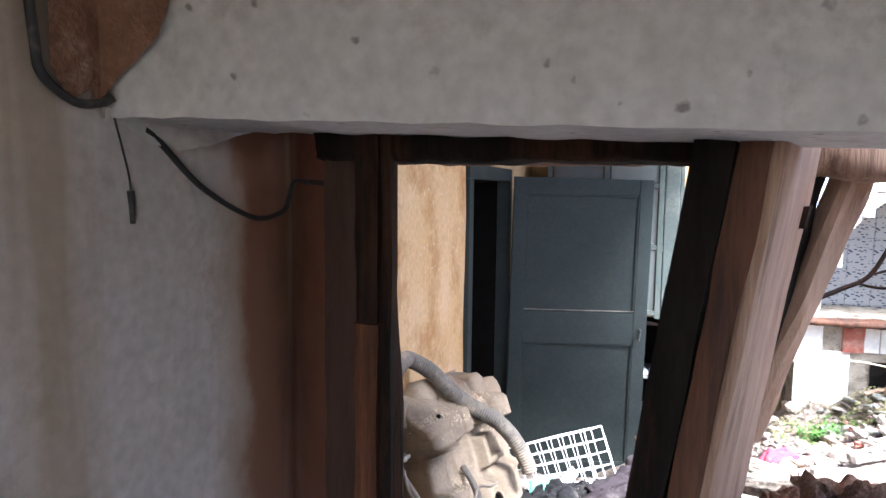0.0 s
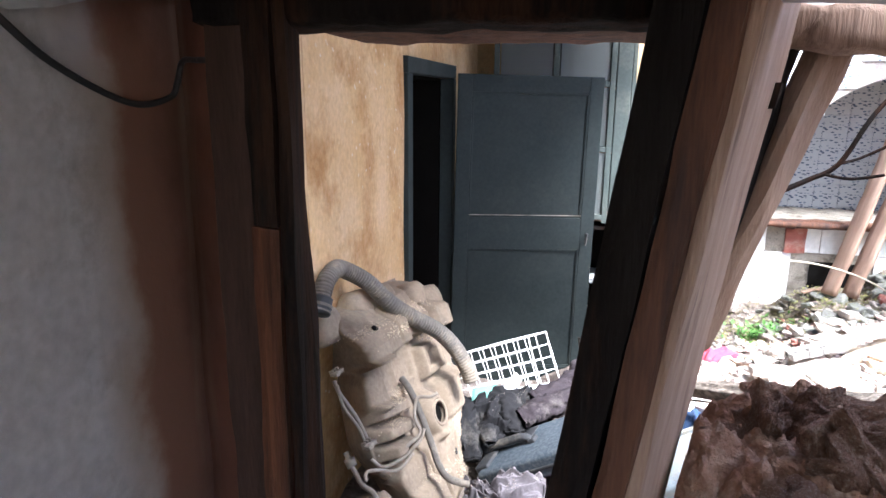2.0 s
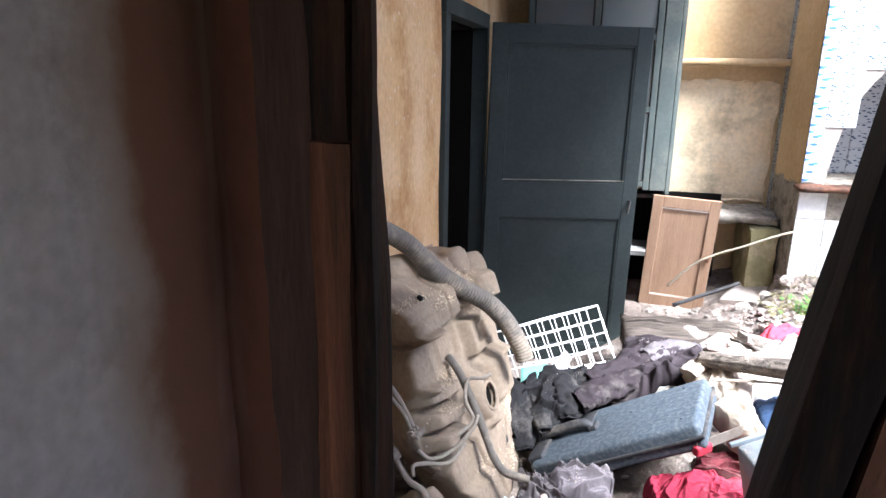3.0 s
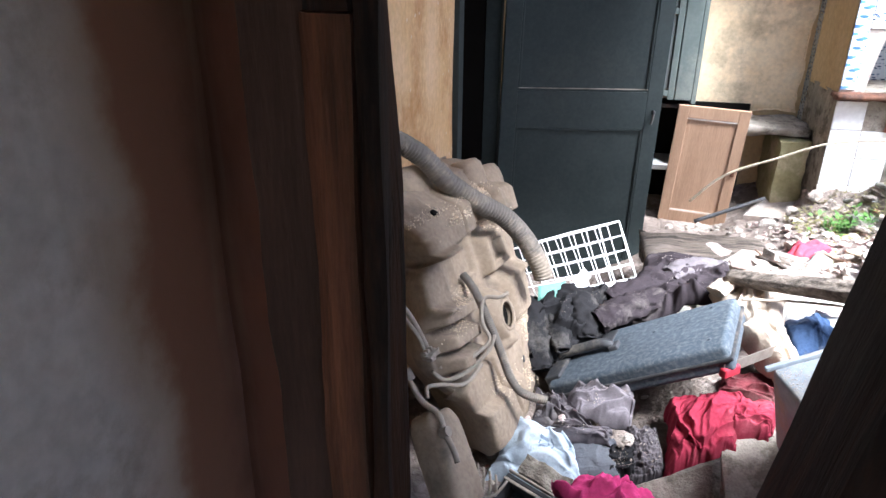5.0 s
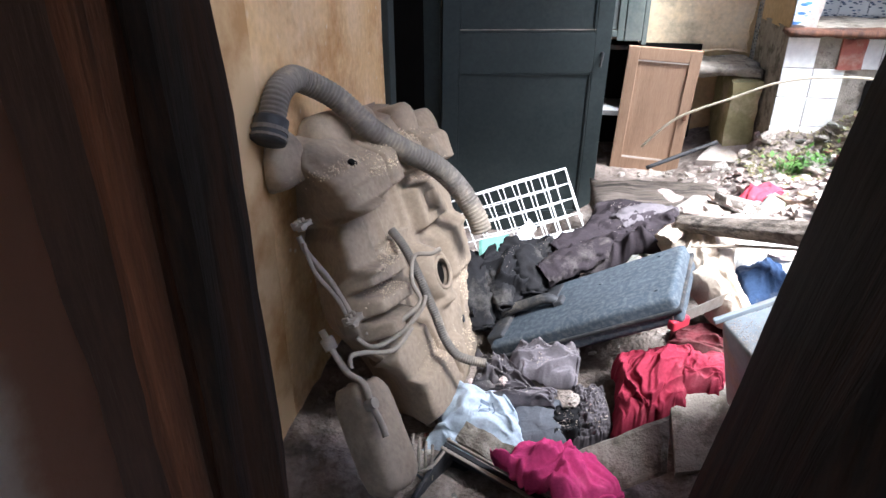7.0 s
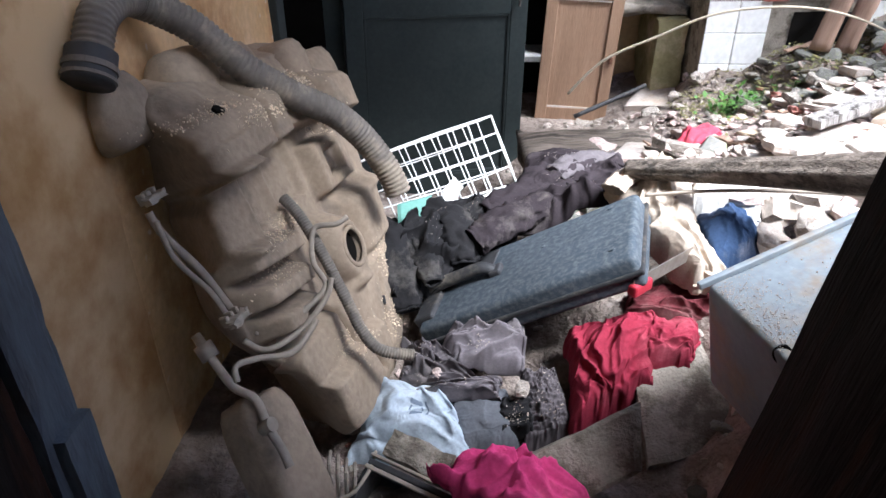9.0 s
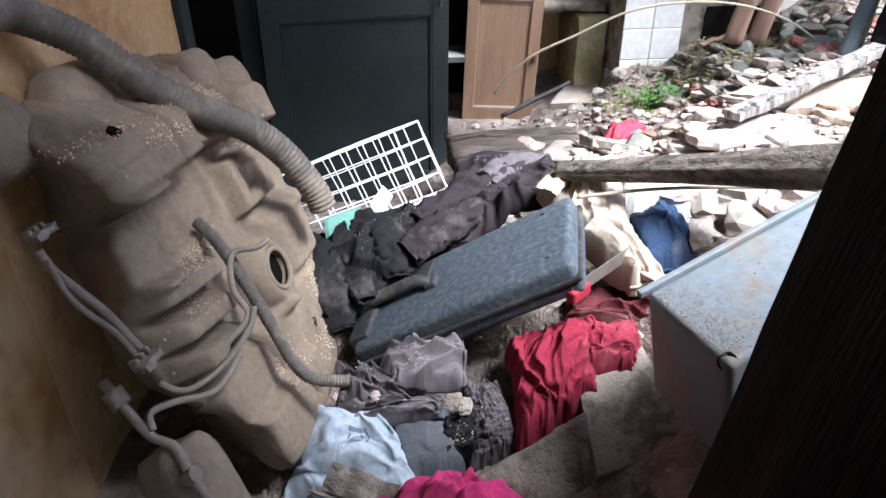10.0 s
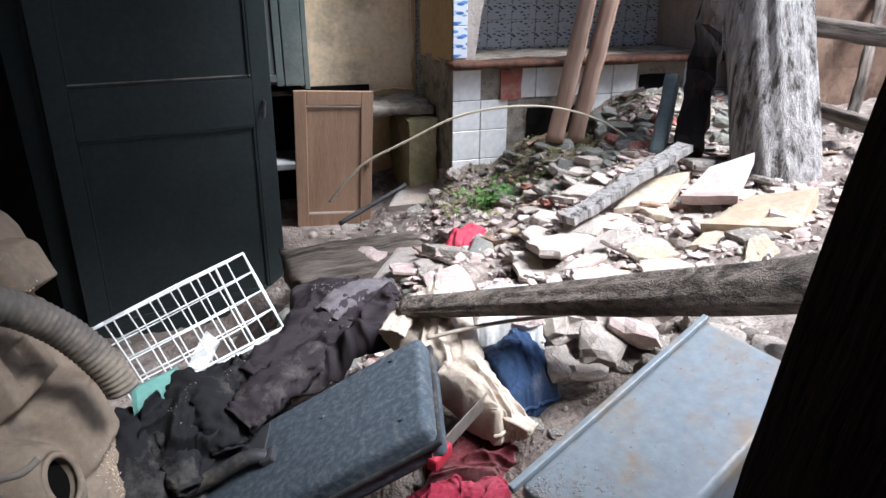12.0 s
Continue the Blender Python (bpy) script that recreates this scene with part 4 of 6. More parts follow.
def tank_relief(a, b):
    """Moulded face of the tank: two blocks along the top, a sunken panel, three ribs, the filler boss and the smooth lower part."""
    h = 0.022
    sag = 0.012 * math.sin(a * 7)
    # upper block, flat front and a shelf that slopes back to the wall
    shelf = 1 - step(b, 0.722 + sag, 0.80 + sag)
    h += 0.082 * step(b, 0.640 + sag, 0.654 + sag) * (0.10 + 0.90 * shelf) * step(a, -0.33, -0.30) * (1 - step(a, 0.105, 0.125))
    h += 0.012 * band(b, 0.665 + sag, 0.705 + sag, 0.01) * band(a, -0.22, 0.0, 0.02)
    h -= 0.020 * bump1(a, 0.045, 0.012) * band(b, 0.65, 0.80)
    h += 0.014 * band(a, -0.14, -0.06, 0.03) * band(b, 0.75, 0.79, 0.02)
    # right block in two bosses
    lean_b = 0.10 * (a - 0.13)
    shelf = 1 - step(b, 0.735 - lean_b, 0.80 - lean_b)
    h += 0.056 * step(b, 0.655 - lean_b, 0.670 - lean_b) * (0.15 + 0.85 * shelf) * step(a, 0.115, 0.14)
    h += 0.020 * band(a, 0.36, 0.48, 0.02) * band(b, 0.63, 0.72, 0.02)
    h -= 0.034 * bump1(a, 0.33, 0.016) * band(b, 0.62, 0.80)
    # left column, sunken panel, small right panel
    h += 0.040 * step(a, -0.30, -0.27) * (1 - step(a, -0.088, -0.070)) * band(b, 0.515, 0.645, 0.02)
    h -= 0.018 * band(a, -0.066, 0.165, 0.012) * band(b, 0.525, 0.635, 0.01)
    h += 0.012 * bump1(a, 0.06, 0.02) * band(b, 0.53, 0.63)
    h += 0.046 * band(a, 0.205, 0.345, 0.014) * band(b, 0.500, 0.605, 0.014)
    h -= 0.024 * band(a, 0.238, 0.312, 0.008) * band(b, 0.528, 0.575, 0.008)
    h += 0.030 * band(a, 0.375, 0.46, 0.02) * band(b, 0.46, 0.60, 0.03)
    # three ribs, each a ledge above and cut sharply below
    for rb, r0, r1 in ((0.522, -0.235, 0.030), (0.455, -0.225, 0.015), (0.395, -0.215, -0.005)):
        top = rb - 0.12 * (a + 0.12)
        span = step(a, r0, r0 + 0.05) * (1 - step(a, r1 - 0.05, r1))
        h += 0.068 * span * (1 - step(b, top - 0.026, top)) * step(b, top - 0.062, top - 0.051)
    # filler boss with its open mouth, and the swelling beside it
    r = math.hypot(a - 0.155, (b - 0.372) * 0.85)
    h += 0.066 * (1 - step(r, 0.050, 0.092)) - 0.085 * (1 - step(r, 0.034, 0.042))
    h += 0.060 * band(a, 0.27, 0.40, 0.06) * band(b, 0.33, 0.44, 0.05)
    # lower part: broad folds with narrow seams
    h += 0.042 * (1 - step(b, 0.285, 0.315)) * step(a, -0.24, -0.16)
    h -= 0.030 * bump1(a - 0.02 + 0.18 * (b - 0.30), 0.0, 0.014) * band(b, 0.12, 0.30, 0.03)
    h -= 0.034 * bump1(b - 0.34 - 0.70 * (a + 0.10), 0.0, 0.022) * band(a, -0.26, -0.10, 0.03)
    h += 0.030 * band(a, -0.15, 0.12, 0.03) * band(b, 0.075, 0.185, 0.025)
    h -= 0.020 * bump1(a - 0.5 * (b - 0.1), 0.17, 0.014) * band(b, 0.05, 0.24, 0.03)
    h += 0.004 * noise.noise(Vector((a * 7, b * 7, 1))) + 0.0022 * noise.noise(Vector((a * 22, b * 22, 5))) + 0.001 * noise.noise(Vector((a * 70, b * 70, 9)))
    h -= 0.045 * step(b, 0.81, 0.845) + 0.035 * step(-a, 0.22, 0.29)
    return h


tank = thing("fuel_tank", "dusty beige plastic fuel tank leaning on the ochre wall", "tank", pose(0, 0, 0))
bm = bmesh.new()
NA, NB = 250, 250
A0, A1, B0, B1 = -0.30, 0.575, 0.0, 0.865
grid = []
for j in range(NB + 1):
    row = []
    for i in range(NA + 1):
        u, v = 2 * i / NA - 1, 2 * j / NB - 1
        uu, vv = math.copysign(abs(u) ** 0.9, u), math.copysign(abs(v) ** 0.9, v)
        b = B0 + (B1 - B0) * (vv + 1) / 2
        right = A1 - 0.13 * (1 - step(b, 0.15, 0.75)) - 0.14 * (1 - step(b, 0.0, 0.25))
        left = A0 + 0.045 * step(b, 0.35, 0.62) + 0.10 * (1 - step(b, 0.15, 0.42)) + 0.02 * bump1(b, 0.62, 0.03)
        a = left + (right - left) * (uu + 1) / 2
        e = (abs(uu) ** 9 + abs(vv) ** 9) ** (1 / 9)
        k = max(0.0, 1 - e ** 9)
        c = -0.15 + (0.15 + tank_relief(a, b)) * k ** 0.34
        a += (1 - k ** 0.6) * (0.20 if u < 0 else -0.03)
        p = tank_at(a, b, c)
        p.x = max(p.x, LEFT + 0.008)
        row.append(bm.verts.new(p))
    grid.append(row)
for j in range(NB):
    for i in range(NA):
        quad = (grid[j][i], grid[j][i + 1], grid[j + 1][i + 1], grid[j + 1][i])
        if max(v.co.x for v in quad) > LEFT + 0.0085:
            bm.faces.new(quad)
part("shell", bm, TANK, tank, smooth=True)


def lump_bm(a, b, c, ra, rb, rc, seed):
    bm = bmesh.new()
    bmesh.ops.create_icosphere(bm, subdivisions=3, radius=1)
    for v in bm.verts:
        q = v.co.normalized()
        s = 1 / (abs(q.x) ** 3.5 + abs(q.y) ** 3.5 + abs(q.z) ** 3.5) ** (1 / 3.5)
        q = q * s * (1 + 0.05 * noise.noise(q * 2 + Vector((seed, 0, 0))))
        v.co = tank_at(a + q.x * ra, b + q.y * rb, c + q.z * rc)
        v.co.x = max(v.co.x, LEFT + 0.01)
    return bm


for a, b, c, ra, rb, rc in ((0.05, 0.81, -0.06, 0.075, 0.075, 0.07), (0.22, 0.80, -0.06, 0.07, 0.07, 0.06), (0.38, 0.78, -0.02, 0.06, 0.06, 0.06), (0.49, 0.72, -0.01, 0.075, 0.08, 0.055), (-0.15, 0.81, -0.06, 0.065, 0.065, 0.055)):
    part("moulded_lug", lump_bm(a, b, c, ra, rb, rc, a), TANK, tank, smooth=True)


def ring_bm(centre, normal, r, thick, inner=None):
    bm = bmesh.new()
    n = Vector(normal).normalized()
    u = n.orthogonal().normalized()
    v = n.cross(u)
    pts = [Vector(centre) + (u * math.cos(2 * math.pi * k / 24) + v * math.sin(2 * math.pi * k / 24)) * r for k in range(25)]
    tube_bm(pts, thick, 8, 1, cap=False, bm=bm)
    return bm


def disc_bm(centre, normal, r, depth=0.004):
    c, n = Vector(centre), Vector(normal).normalized()
    return tube_bm([c - n * depth, c + n * depth], r, 20, 1)


mc = tank_at(0.155, 0.372, 0.086)
# Near-black discs in the mouth and screw hole paint their shade.
part("filler_mouth", disc_bm(mc - TN * 0.022, TN, 0.041, 0.004), SHADE_BLACK, tank, "near-black disc painting the shade in the open mouth")
part("mouth_ring", ring_bm(mc, TN, 0.043, 0.006), TANK, tank, smooth=True)
part("screw_hole", disc_bm(tank_at(-0.075, 0.752, tank_relief(-0.075, 0.752)), TN + TUP * 0.8, 0.011, 0.003), SHADE_BLACK, tank, "near-black disc painting the shade of a small round hole")
HP = [(-0.808, 1.968, 0.852), (-0.855, 1.991, 0.882), (-0.866, 2.032, 0.925), (-0.851, 2.099, 0.942), (-0.810, 2.171, 0.929), (-0.743, 2.231, 0.874), (-0.670, 2.264, 0.791), (-0.595, 2.307, 0.726), (-0.520, 2.356, 0.670), (-0.460, 2.384, 0.600), (-0.410, 2.385, 0.521), (-0.391, 2.381, 0.472)]
HP = [Vector((max(p[0], LEFT + 0.035), p[1], p[2])) for p in HP]
part("filler_hose", tube_bm(HP[1:], 0.031, 18, 6, ridge=0.0042, pitch=0.0105), HOSE, tank, "thick grey corrugated hose", True)
neck = part("hose_neck", tube_bm([HP[1], HP[1].lerp(HP[0], 0.5), HP[0] + (HP[0] - HP[1]) * 0.4], 0.038, 18, 4), BLACK_PLASTIC, tank, "dusty black rubber neck", True)
part("clip_ring", tube_bm([HP[0].lerp(HP[1], 0.4), HP[0].lerp(HP[1], 0.15)], 0.0405, 18, 1), HOSE, neck)
part("clip_ring", tube_bm([HP[0].lerp(HP[1], -0.1), HP[0].lerp(HP[1], -0.25)], 0.0405, 18, 1), HOSE, neck)
part("breather_hose", tube_bm([(-0.610, 2.203, 0.539), (-0.569, 2.174, 0.507), (-0.518, 2.126, 0.444), (-0.470, 2.083, 0.366), (-0.438, 2.053, 0.313), (-0.400, 2.034, 0.281), (-0.335, 2.045, 0.261)], 0.0125, 14, 6, ridge=0.002, pitch=0.006), HOSE, tank, "thin ribbed breather hose", True)
PIPE = material("dusty_pipe", (0.36, 0.31, 0.25), (0.24, 0.2, 0.16), 8, 80, 0.7, 0.15)
for pts, r in (([(-0.609, 1.930, 0.398), (-0.574, 1.952, 0.377), (-0.528, 1.992, 0.408), (-0.496, 2.030, 0.436), (-0.526, 2.070, 0.466), (-0.532, 2.127, 0.507), (-0.490, 2.141, 0.511), (-0.470, 2.157, 0.520)], 0.0058),
               ([(-0.625, 1.914, 0.390), (-0.588, 1.922, 0.364), (-0.536, 1.964, 0.379), (-0.494, 2.009, 0.419), (-0.485, 2.037, 0.449)], 0.0058),
               ([(-0.615, 1.832, 0.365), (-0.621, 1.853, 0.382), (-0.595, 1.883, 0.375), (-0.539, 1.921, 0.363), (-0.508, 1.982, 0.390)], 0.0058),
               ([(-0.748, 1.928, 0.637), (-0.728, 1.919, 0.602), (-0.678, 1.920, 0.532), (-0.637, 1.916, 0.455)], 0.007),
               ([(-0.733, 1.917, 0.628), (-0.707, 1.899, 0.567), (-0.660, 1.902, 0.500), (-0.640, 1.905, 0.445)], 0.005)):
    part("fuel_pipe", tube_bm(pts, r, 8, 6), PIPE, tank, "thin dusty fuel pipe", True)
for p, s in (((-0.739, 1.941, 0.662), 0.024), ((-0.619, 1.894, 0.457), 0.026)):
    cl = part("pipe_clip", rough_bm((-s, -s * 0.4, -s * 0.5), (s, s * 0.4, s * 0.2), (4, 2, 3), 0.004, 40, s, 0.003), PIPE, tank, "dusty broken pipe clip", m=Matrix.Translation(p) @ TN.to_track_quat("Y", "Z").to_matrix().to_4x4())
    for dx in (-0.6, 0.0, 0.6):
        part("clip_tooth", box_bm((dx * s - 0.004, -s * 0.9, -s * 0.3), (dx * s + 0.004, -s * 0.2, s * 0.5), 0.002, 1), PIPE, cl)
part("bolt", disc_bm(tank_at(0.226, 0.196, 0.052), TN, 0.011, 0.01), BLACK_PLASTIC, tank, "dark bolt head")
crumbs = bmesh.new()
SPOTS = [(-0.10, 0.755, 0.07, 0.008), (0.03, 0.715, 0.06, 0.010), (0.16, 0.76, 0.05, 0.010), (0.30, 0.745, 0.04, 0.012), (0.33, 0.63, 0.03, 0.015), (-0.04, 0.50, 0.05, 0.006), (-0.06, 0.44, 0.05, 0.006), (0.07, 0.50, 0.02, 0.012), (0.22, 0.15, 0.03, 0.035), (0.30, 0.27, 0.02, 0.03), (0.02, 0.21, 0.04, 0.02)]
for k in range(2600):
    sa, sb, wa, wb = SPOTS[k % len(SPOTS)]
    a, b = random.gauss(sa, wa), random.gauss(sb, wb)
    if not (-0.26 < a < 0.5 and 0.06 < b < 0.82):
        continue
    r = 0.0004 + 0.0018 * random.random() ** 3
    c = tank_at(a, b, tank_relief(a, b) + r * 0.3)
    mm = Matrix.Translation(c) @ Euler((random.random() * 6, random.random() * 6, 0)).to_matrix().to_4x4() @ Matrix.Diagonal((1.5, 1, 0.7, 1))
    bmesh.ops.create_icosphere(crumbs, subdivisions=1, radius=r, matrix=mm)
tagged(part("crumbs", crumbs, material("tan_crumbs", (0.80, 0.66, 0.48), (0.68, 0.54, 0.38), 9, 60, 0.95, 0.2)), "pale plaster crumbs strewn on the tank", "crumbs", kind="stuff")

can = thing("canister", "grey dusty plastic canister with a valve and pipe", "canister")
ca, cb = Vector((-0.611, 1.865, 0.281)), Vector((-0.506, 1.757, 0.111))
bm = bmesh.new()
d = (cb - ca).normalized()
sidev = (TWD - d * TWD.dot(d)).normalized()
nrm = sidev.cross(d)
if nrm.x < 0:
    nrm = -nrm
bmesh.ops.create_icosphere(bm, subdivisions=4, radius=1)
for v in bm.verts:
    q = v.co.normalized()
    s = 1 / (abs(q.x) ** 5 + abs(q.y) ** 5 + abs(q.z) ** 5) ** 0.2
    q = q * s
    v.co = ca.lerp(cb, 0.5) + sidev * q.x * 0.062 + d * q.y * 0.13 + nrm * q.z * 0.05 + d * 0.01 * noise.noise(q * 3)
part("body", bm, TANK, can, smooth=True)
cp = [(-0.694, 1.895, 0.395), (-0.666, 1.876, 0.362), (-0.630, 1.850, 0.336), (-0.588, 1.829, 0.330), (-0.561, 1.795, 0.301), (-0.532, 1.768, 0.273), (-0.518, 1.751, 0.253)]
part("valve_pipe", tube_bm(cp, 0.008, 10, 5), PIPE, can, "bent pipe along the canister", True)
v0 = Vector(cp[0])
vd = (Vector(cp[1]) - v0).normalized()
part("valve", tube_bm([v0 - vd * 0.02, v0, v0 + vd * 0.001, v0 + vd * 0.03], lambda t: (0.009, 0.009, 0.017, 0.017)[min(3, int(t * 3.999))], 12, 1), PIPE, can, "small round valve cap", True)
part("nut", disc_bm(cp[4], nrm, 0.013, 0.012), PIPE, can)

# ---- suitcase ----
case_o = Vector((-0.354, 2.287, 0.142))
cu = (Vector((0.107, 2.148, 0.444)) - case_o)
cv = (Vector((0.164, 2.42, 0.462)) - Vector((0.107, 2.148, 0.444)))
CLEN, CWID = cu.length, cv.length
cu.normalize()
cv = (cv - cu * cv.dot(cu)).normalized()
cn = cu.cross(cv)
case_m = Matrix((cu, cv, cn)).transposed().to_4x4()
case_m.translation = case_o
case = thing("suitcase", "blue-grey hard plastic case lying on the clothes, dusty", "suitcase", case_m)
part("shell", box_bm((0, 0, -0.085), (CLEN, CWID, 0), 0.016, 4), CASE, case, smooth=True)
part("rim", box_bm((-0.006, -0.006, -0.05), (CLEN + 0.006, CWID + 0.006, -0.038), 0.004, 2), BLACK_PLASTIC, case, "black rubber rim")
hnd = part("handle", tube_bm([(0.0, 0.135, 0.010), (0.03, 0.138, 0.026), (0.10, 0.14, 0.028), (0.17, 0.142, 0.026), (0.20, 0.143, 0.006)], lambda t: 0.014 + 0.003 * math.sin(math.pi * t), 10, 6), BLACK_PLASTIC, case, "black carrying handle", True)
for x, y in ((0.0, 0.135), (0.205, 0.143)):
    part("mount", box_bm((x - 0.016, y - 0.02, -0.004), (x + 0.016, y + 0.02, 0.014), 0.005), BLACK_PLASTIC, hnd)
# Flat black plate painted in for the darkness of the handle recess.
part("recess", box_bm((0.012, 0.165, -0.01), (0.185, CWID - 0.02, 0.003), 0.002), BLACK_PLASTIC, case, "flat black plate standing in for the dark handle recess")
part("bracket", box_bm((-0.012, 0.03, -0.03), (0.045, CWID * 0.55, 0.012), 0.006), BLACK_PLASTIC, case, "worn black end bracket")
for x, y in ((0.33, 0.18), (0.50, 0.24), (0.52, 0.05)):
    part("rivet", disc_bm((x, y, 0.001), (0, 0, 1), 0.005, 0.002), CASE, case)

# ---- metal drawer box ----
ba, bb, bc = Vector((0.14, 1.851, 0.563)), Vector((0.174, 1.705, 0.544)), Vector((0.43, 1.947, 0.656))
bu = (bc - ba).normalized()
bv = (bb - ba) - bu * (bb - ba).dot(bu)
bv.normalize()
bn = bv.cross(bu)
if bn.z < 0:
    bn = -bn
box_m = Matrix((bu, bv, bn)).transposed().to_4x4()
box_m.translation = ba
mbox = thing("metal_box", "pale blue enamelled metal box tipped over, dusty", "box", box_m)
part("body", box_bm((0, 0, -0.24), (0.40, 0.17, 0), 0.012, 3), ENAMEL, mbox, smooth=True)
part("flange", box_bm((-0.012, -0.006, -0.004), (0.40, 0.004, 0.008), 0.002), ENAMEL, mbox)
# Near-black disc paints the shade inside the corner hole.
part("hole", disc_bm((0.012, 0.155, -0.012), (-0.6, 0.5, 0.4), 0.014, 0.006), SHADE_BLACK, mbox, "rusted corner hole, its shade painted as a near-black disc")
dust = bmesh.new()
for k in range(1500):
    x, y = (0.003 + abs(random.gauss(0, 0.035)), random.uniform(0.01, 0.16)) if k % 6 else (random.uniform(0.02, 0.38), random.uniform(0.005, 0.16))
    mm = box_m @ Matrix.Translation((x, y, 0.001)) @ Euler((random.random() * 6, random.random() * 6, 0)).to_matrix().to_4x4()
    bmesh.ops.create_icosphere(dust, subdivisions=1, radius=0.0003 + 0.0011 * random.random() ** 3, matrix=mm)
tagged(part("dust_crumbs", dust, WHITE_LUMP), "mortar crumbs lying on the metal box", "crumbs", kind="stuff")


# ---- clothes ----
def cloth_grid(corners, bulge=0.03, fold=0.012, freq=9.0, seed=0.0, n=60, ragged=0.03, turn=0.0, tuck=0.05):
    """Points and normal of a crumpled cloth over a four-cornered patch: arched in the middle, with long folds, edges tucked down."""
    a, b, c, d = (Vector(p) for p in corners)
    nrm = (b - a).cross(d - a).normalized()
    if nrm.z < 0:
        nrm = -nrm
    grid = []
    ca_, sa_ = math.cos(turn), math.sin(turn)
    for j in range(n + 1):
        row = []
        for i in range(n + 1):
            u, v = i / n, j / n
            q = Vector((u * 3, v * 3, seed))
            uu = u + ragged * noise.noise(q * 1.7) * 2 + 0.012 * noise.noise(q * 7)
            vv = v + ragged * noise.noise(q * 1.7 + Vector((9, 0, 0))) * 2 + 0.012 * noise.noise(q * 7 + Vector((5, 0, 0)))
            p = a.lerp(b, uu).lerp(d.lerp(c, uu), vv)
            s, t = u * ca_ + v * sa_, -u * sa_ + v * ca_
            warp = noise.noise(Vector((s * 1.6, t * 1.6, seed + 3)))
            warp2 = noise.noise(Vector((s * 1.6, t * 1.6, seed + 43)))
            k1 = freq * 0.36
            f = max(0, 1 - 2.3 * abs(noise.noise(Vector((s * k1 + warp * 1.1, t * k1 * 0.32 + warp2 * 0.9, seed + 8))))) ** 1.6
            f += 0.6 * max(0, 1 - 2.6 * abs(noise.noise(Vector((s * k1 * 0.7 + t * k1 * 0.9 + warp, (t - s) * k1 * 0.4, seed + 17))))) ** 2.2
            f += 0.28 * max(0, 1 - 3 * abs(noise.noise(Vector((s * k1 * 2.3 + warp * 2, t * k1 * 1.2 + warp2 * 2, seed + 27))))) ** 1.5
            f += 0.7 * noise.noise(Vector((s * 2.2, t * 2.2, seed + 33)))
            f += 0.12 * max(0, 1 - 3.2 * abs(noise.noise(Vector((s * 9 + warp * 3, t * 5 + warp2 * 3, seed + 51))))) ** 2
            f += 0.04 * max(0, 1 - 3.2 * abs(noise.noise(Vector((s * 17 + warp * 4, t * 12 + warp2 * 4, seed + 61))))) ** 2
            if freq > 20:
                f += 0.35 * math.sin(s * freq * 4)
            e = min(u, 1 - u, v, 1 - v)
            arch_ = (math.sin(math.pi * u) * math.sin(math.pi * v)) ** 0.6
            down = tuck * max(0, 1 - e / 0.10) ** 2
            row.append(p + nrm * (bulge * arch_ + fold * f) - Vector((0, 0, down)))
        grid.append(row)
    return grid, nrm


def cloth(label, mat, corners, marks=(), **kw):
    """A garment with a 4 mm thick body, a rolled hem and, where it has them, plain bars of print."""
    g, nrm = cloth_grid(corners, **kw)
    if mat in (BLACK_CLOTH, PLUM_CLOTH, GREY_CLOTH, LILAC_CLOTH):
        DUSTED.append((g, nrm))
    n = len(g) - 1
    bm = bmesh.new()
    top = [[bm.verts.new(p) for p in row] for row in g]
    low = [[bm.verts.new(p - nrm * 0.004) for p in row] for row in g]
    for j in range(n):
        for i in range(n):
            bm.faces.new((top[j][i], top[j][i + 1], top[j + 1][i + 1], top[j + 1][i]))
            bm.faces.new((low[j][i], low[j + 1][i], low[j + 1][i + 1], low[j][i + 1]))
    for k in range(n):
        for x, y in (((0, k), (0, k + 1)), ((n, k), (n, k + 1)), ((k, 0), (k + 1, 0)), ((k, n), (k + 1, n))):
            bm.faces.new((top[x[0]][x[1]], top[y[0]][y[1]], low[y[0]][y[1]], low[x[0]][x[1]]))
    bmesh.ops.recalc_face_normals(bm, faces=bm.faces)
    ob = thing("garment", label, "clothing", group="clothes on the heap")
    part("body", bm, mat, ob, smooth=True)
    part("hem", tube_bm([p + nrm * 0.001 for p in g[n - 1][1:n:3]], 0.0045, 6, 2), mat, ob, smooth=True)
    for u0, u1, v0, v1 in marks:
        bm = bmesh.new()
        w = [[bm.verts.new(g[j][i] + nrm * 0.0016) for i in range(int(u0 * n), int(u1 * n) + 1)] for j in range(int(v0 * n), int(v1 * n) + 1)]
        for r0, r1 in zip(w, w[1:]):
            for k in range(len(r0) - 1):
                bm.faces.new((r0[k], r0[k + 1], r1[k + 1], r1[k]))
        part("print_bar", bm, INK, ob, "dark blue printed bar", True)
    return ob


DUSTED = []
INK = material("print_ink", (0.20, 0.24, 0.30), (0.16, 0.20, 0.26), 20, 80, 0.9, 0.0)
BLACK_CLOTH = cloth_material("black_cloth", (0.022, 0.021, 0.022), 0.22)
PLUM_CLOTH = cloth_material("plum_cloth", (0.034, 0.027, 0.030), 0.25)
CREAM_CLOTH = cloth_material("cream_cloth", (0.54, 0.45, 0.36), 0.4, (0.33, 0.23, 0.14))
NAVY_CLOTH = cloth_material("navy_cloth", (0.035, 0.06, 0.12), 0.3)
WHITE_CLOTH = cloth_material("white_cloth", (0.70, 0.68, 0.64), 0.3)
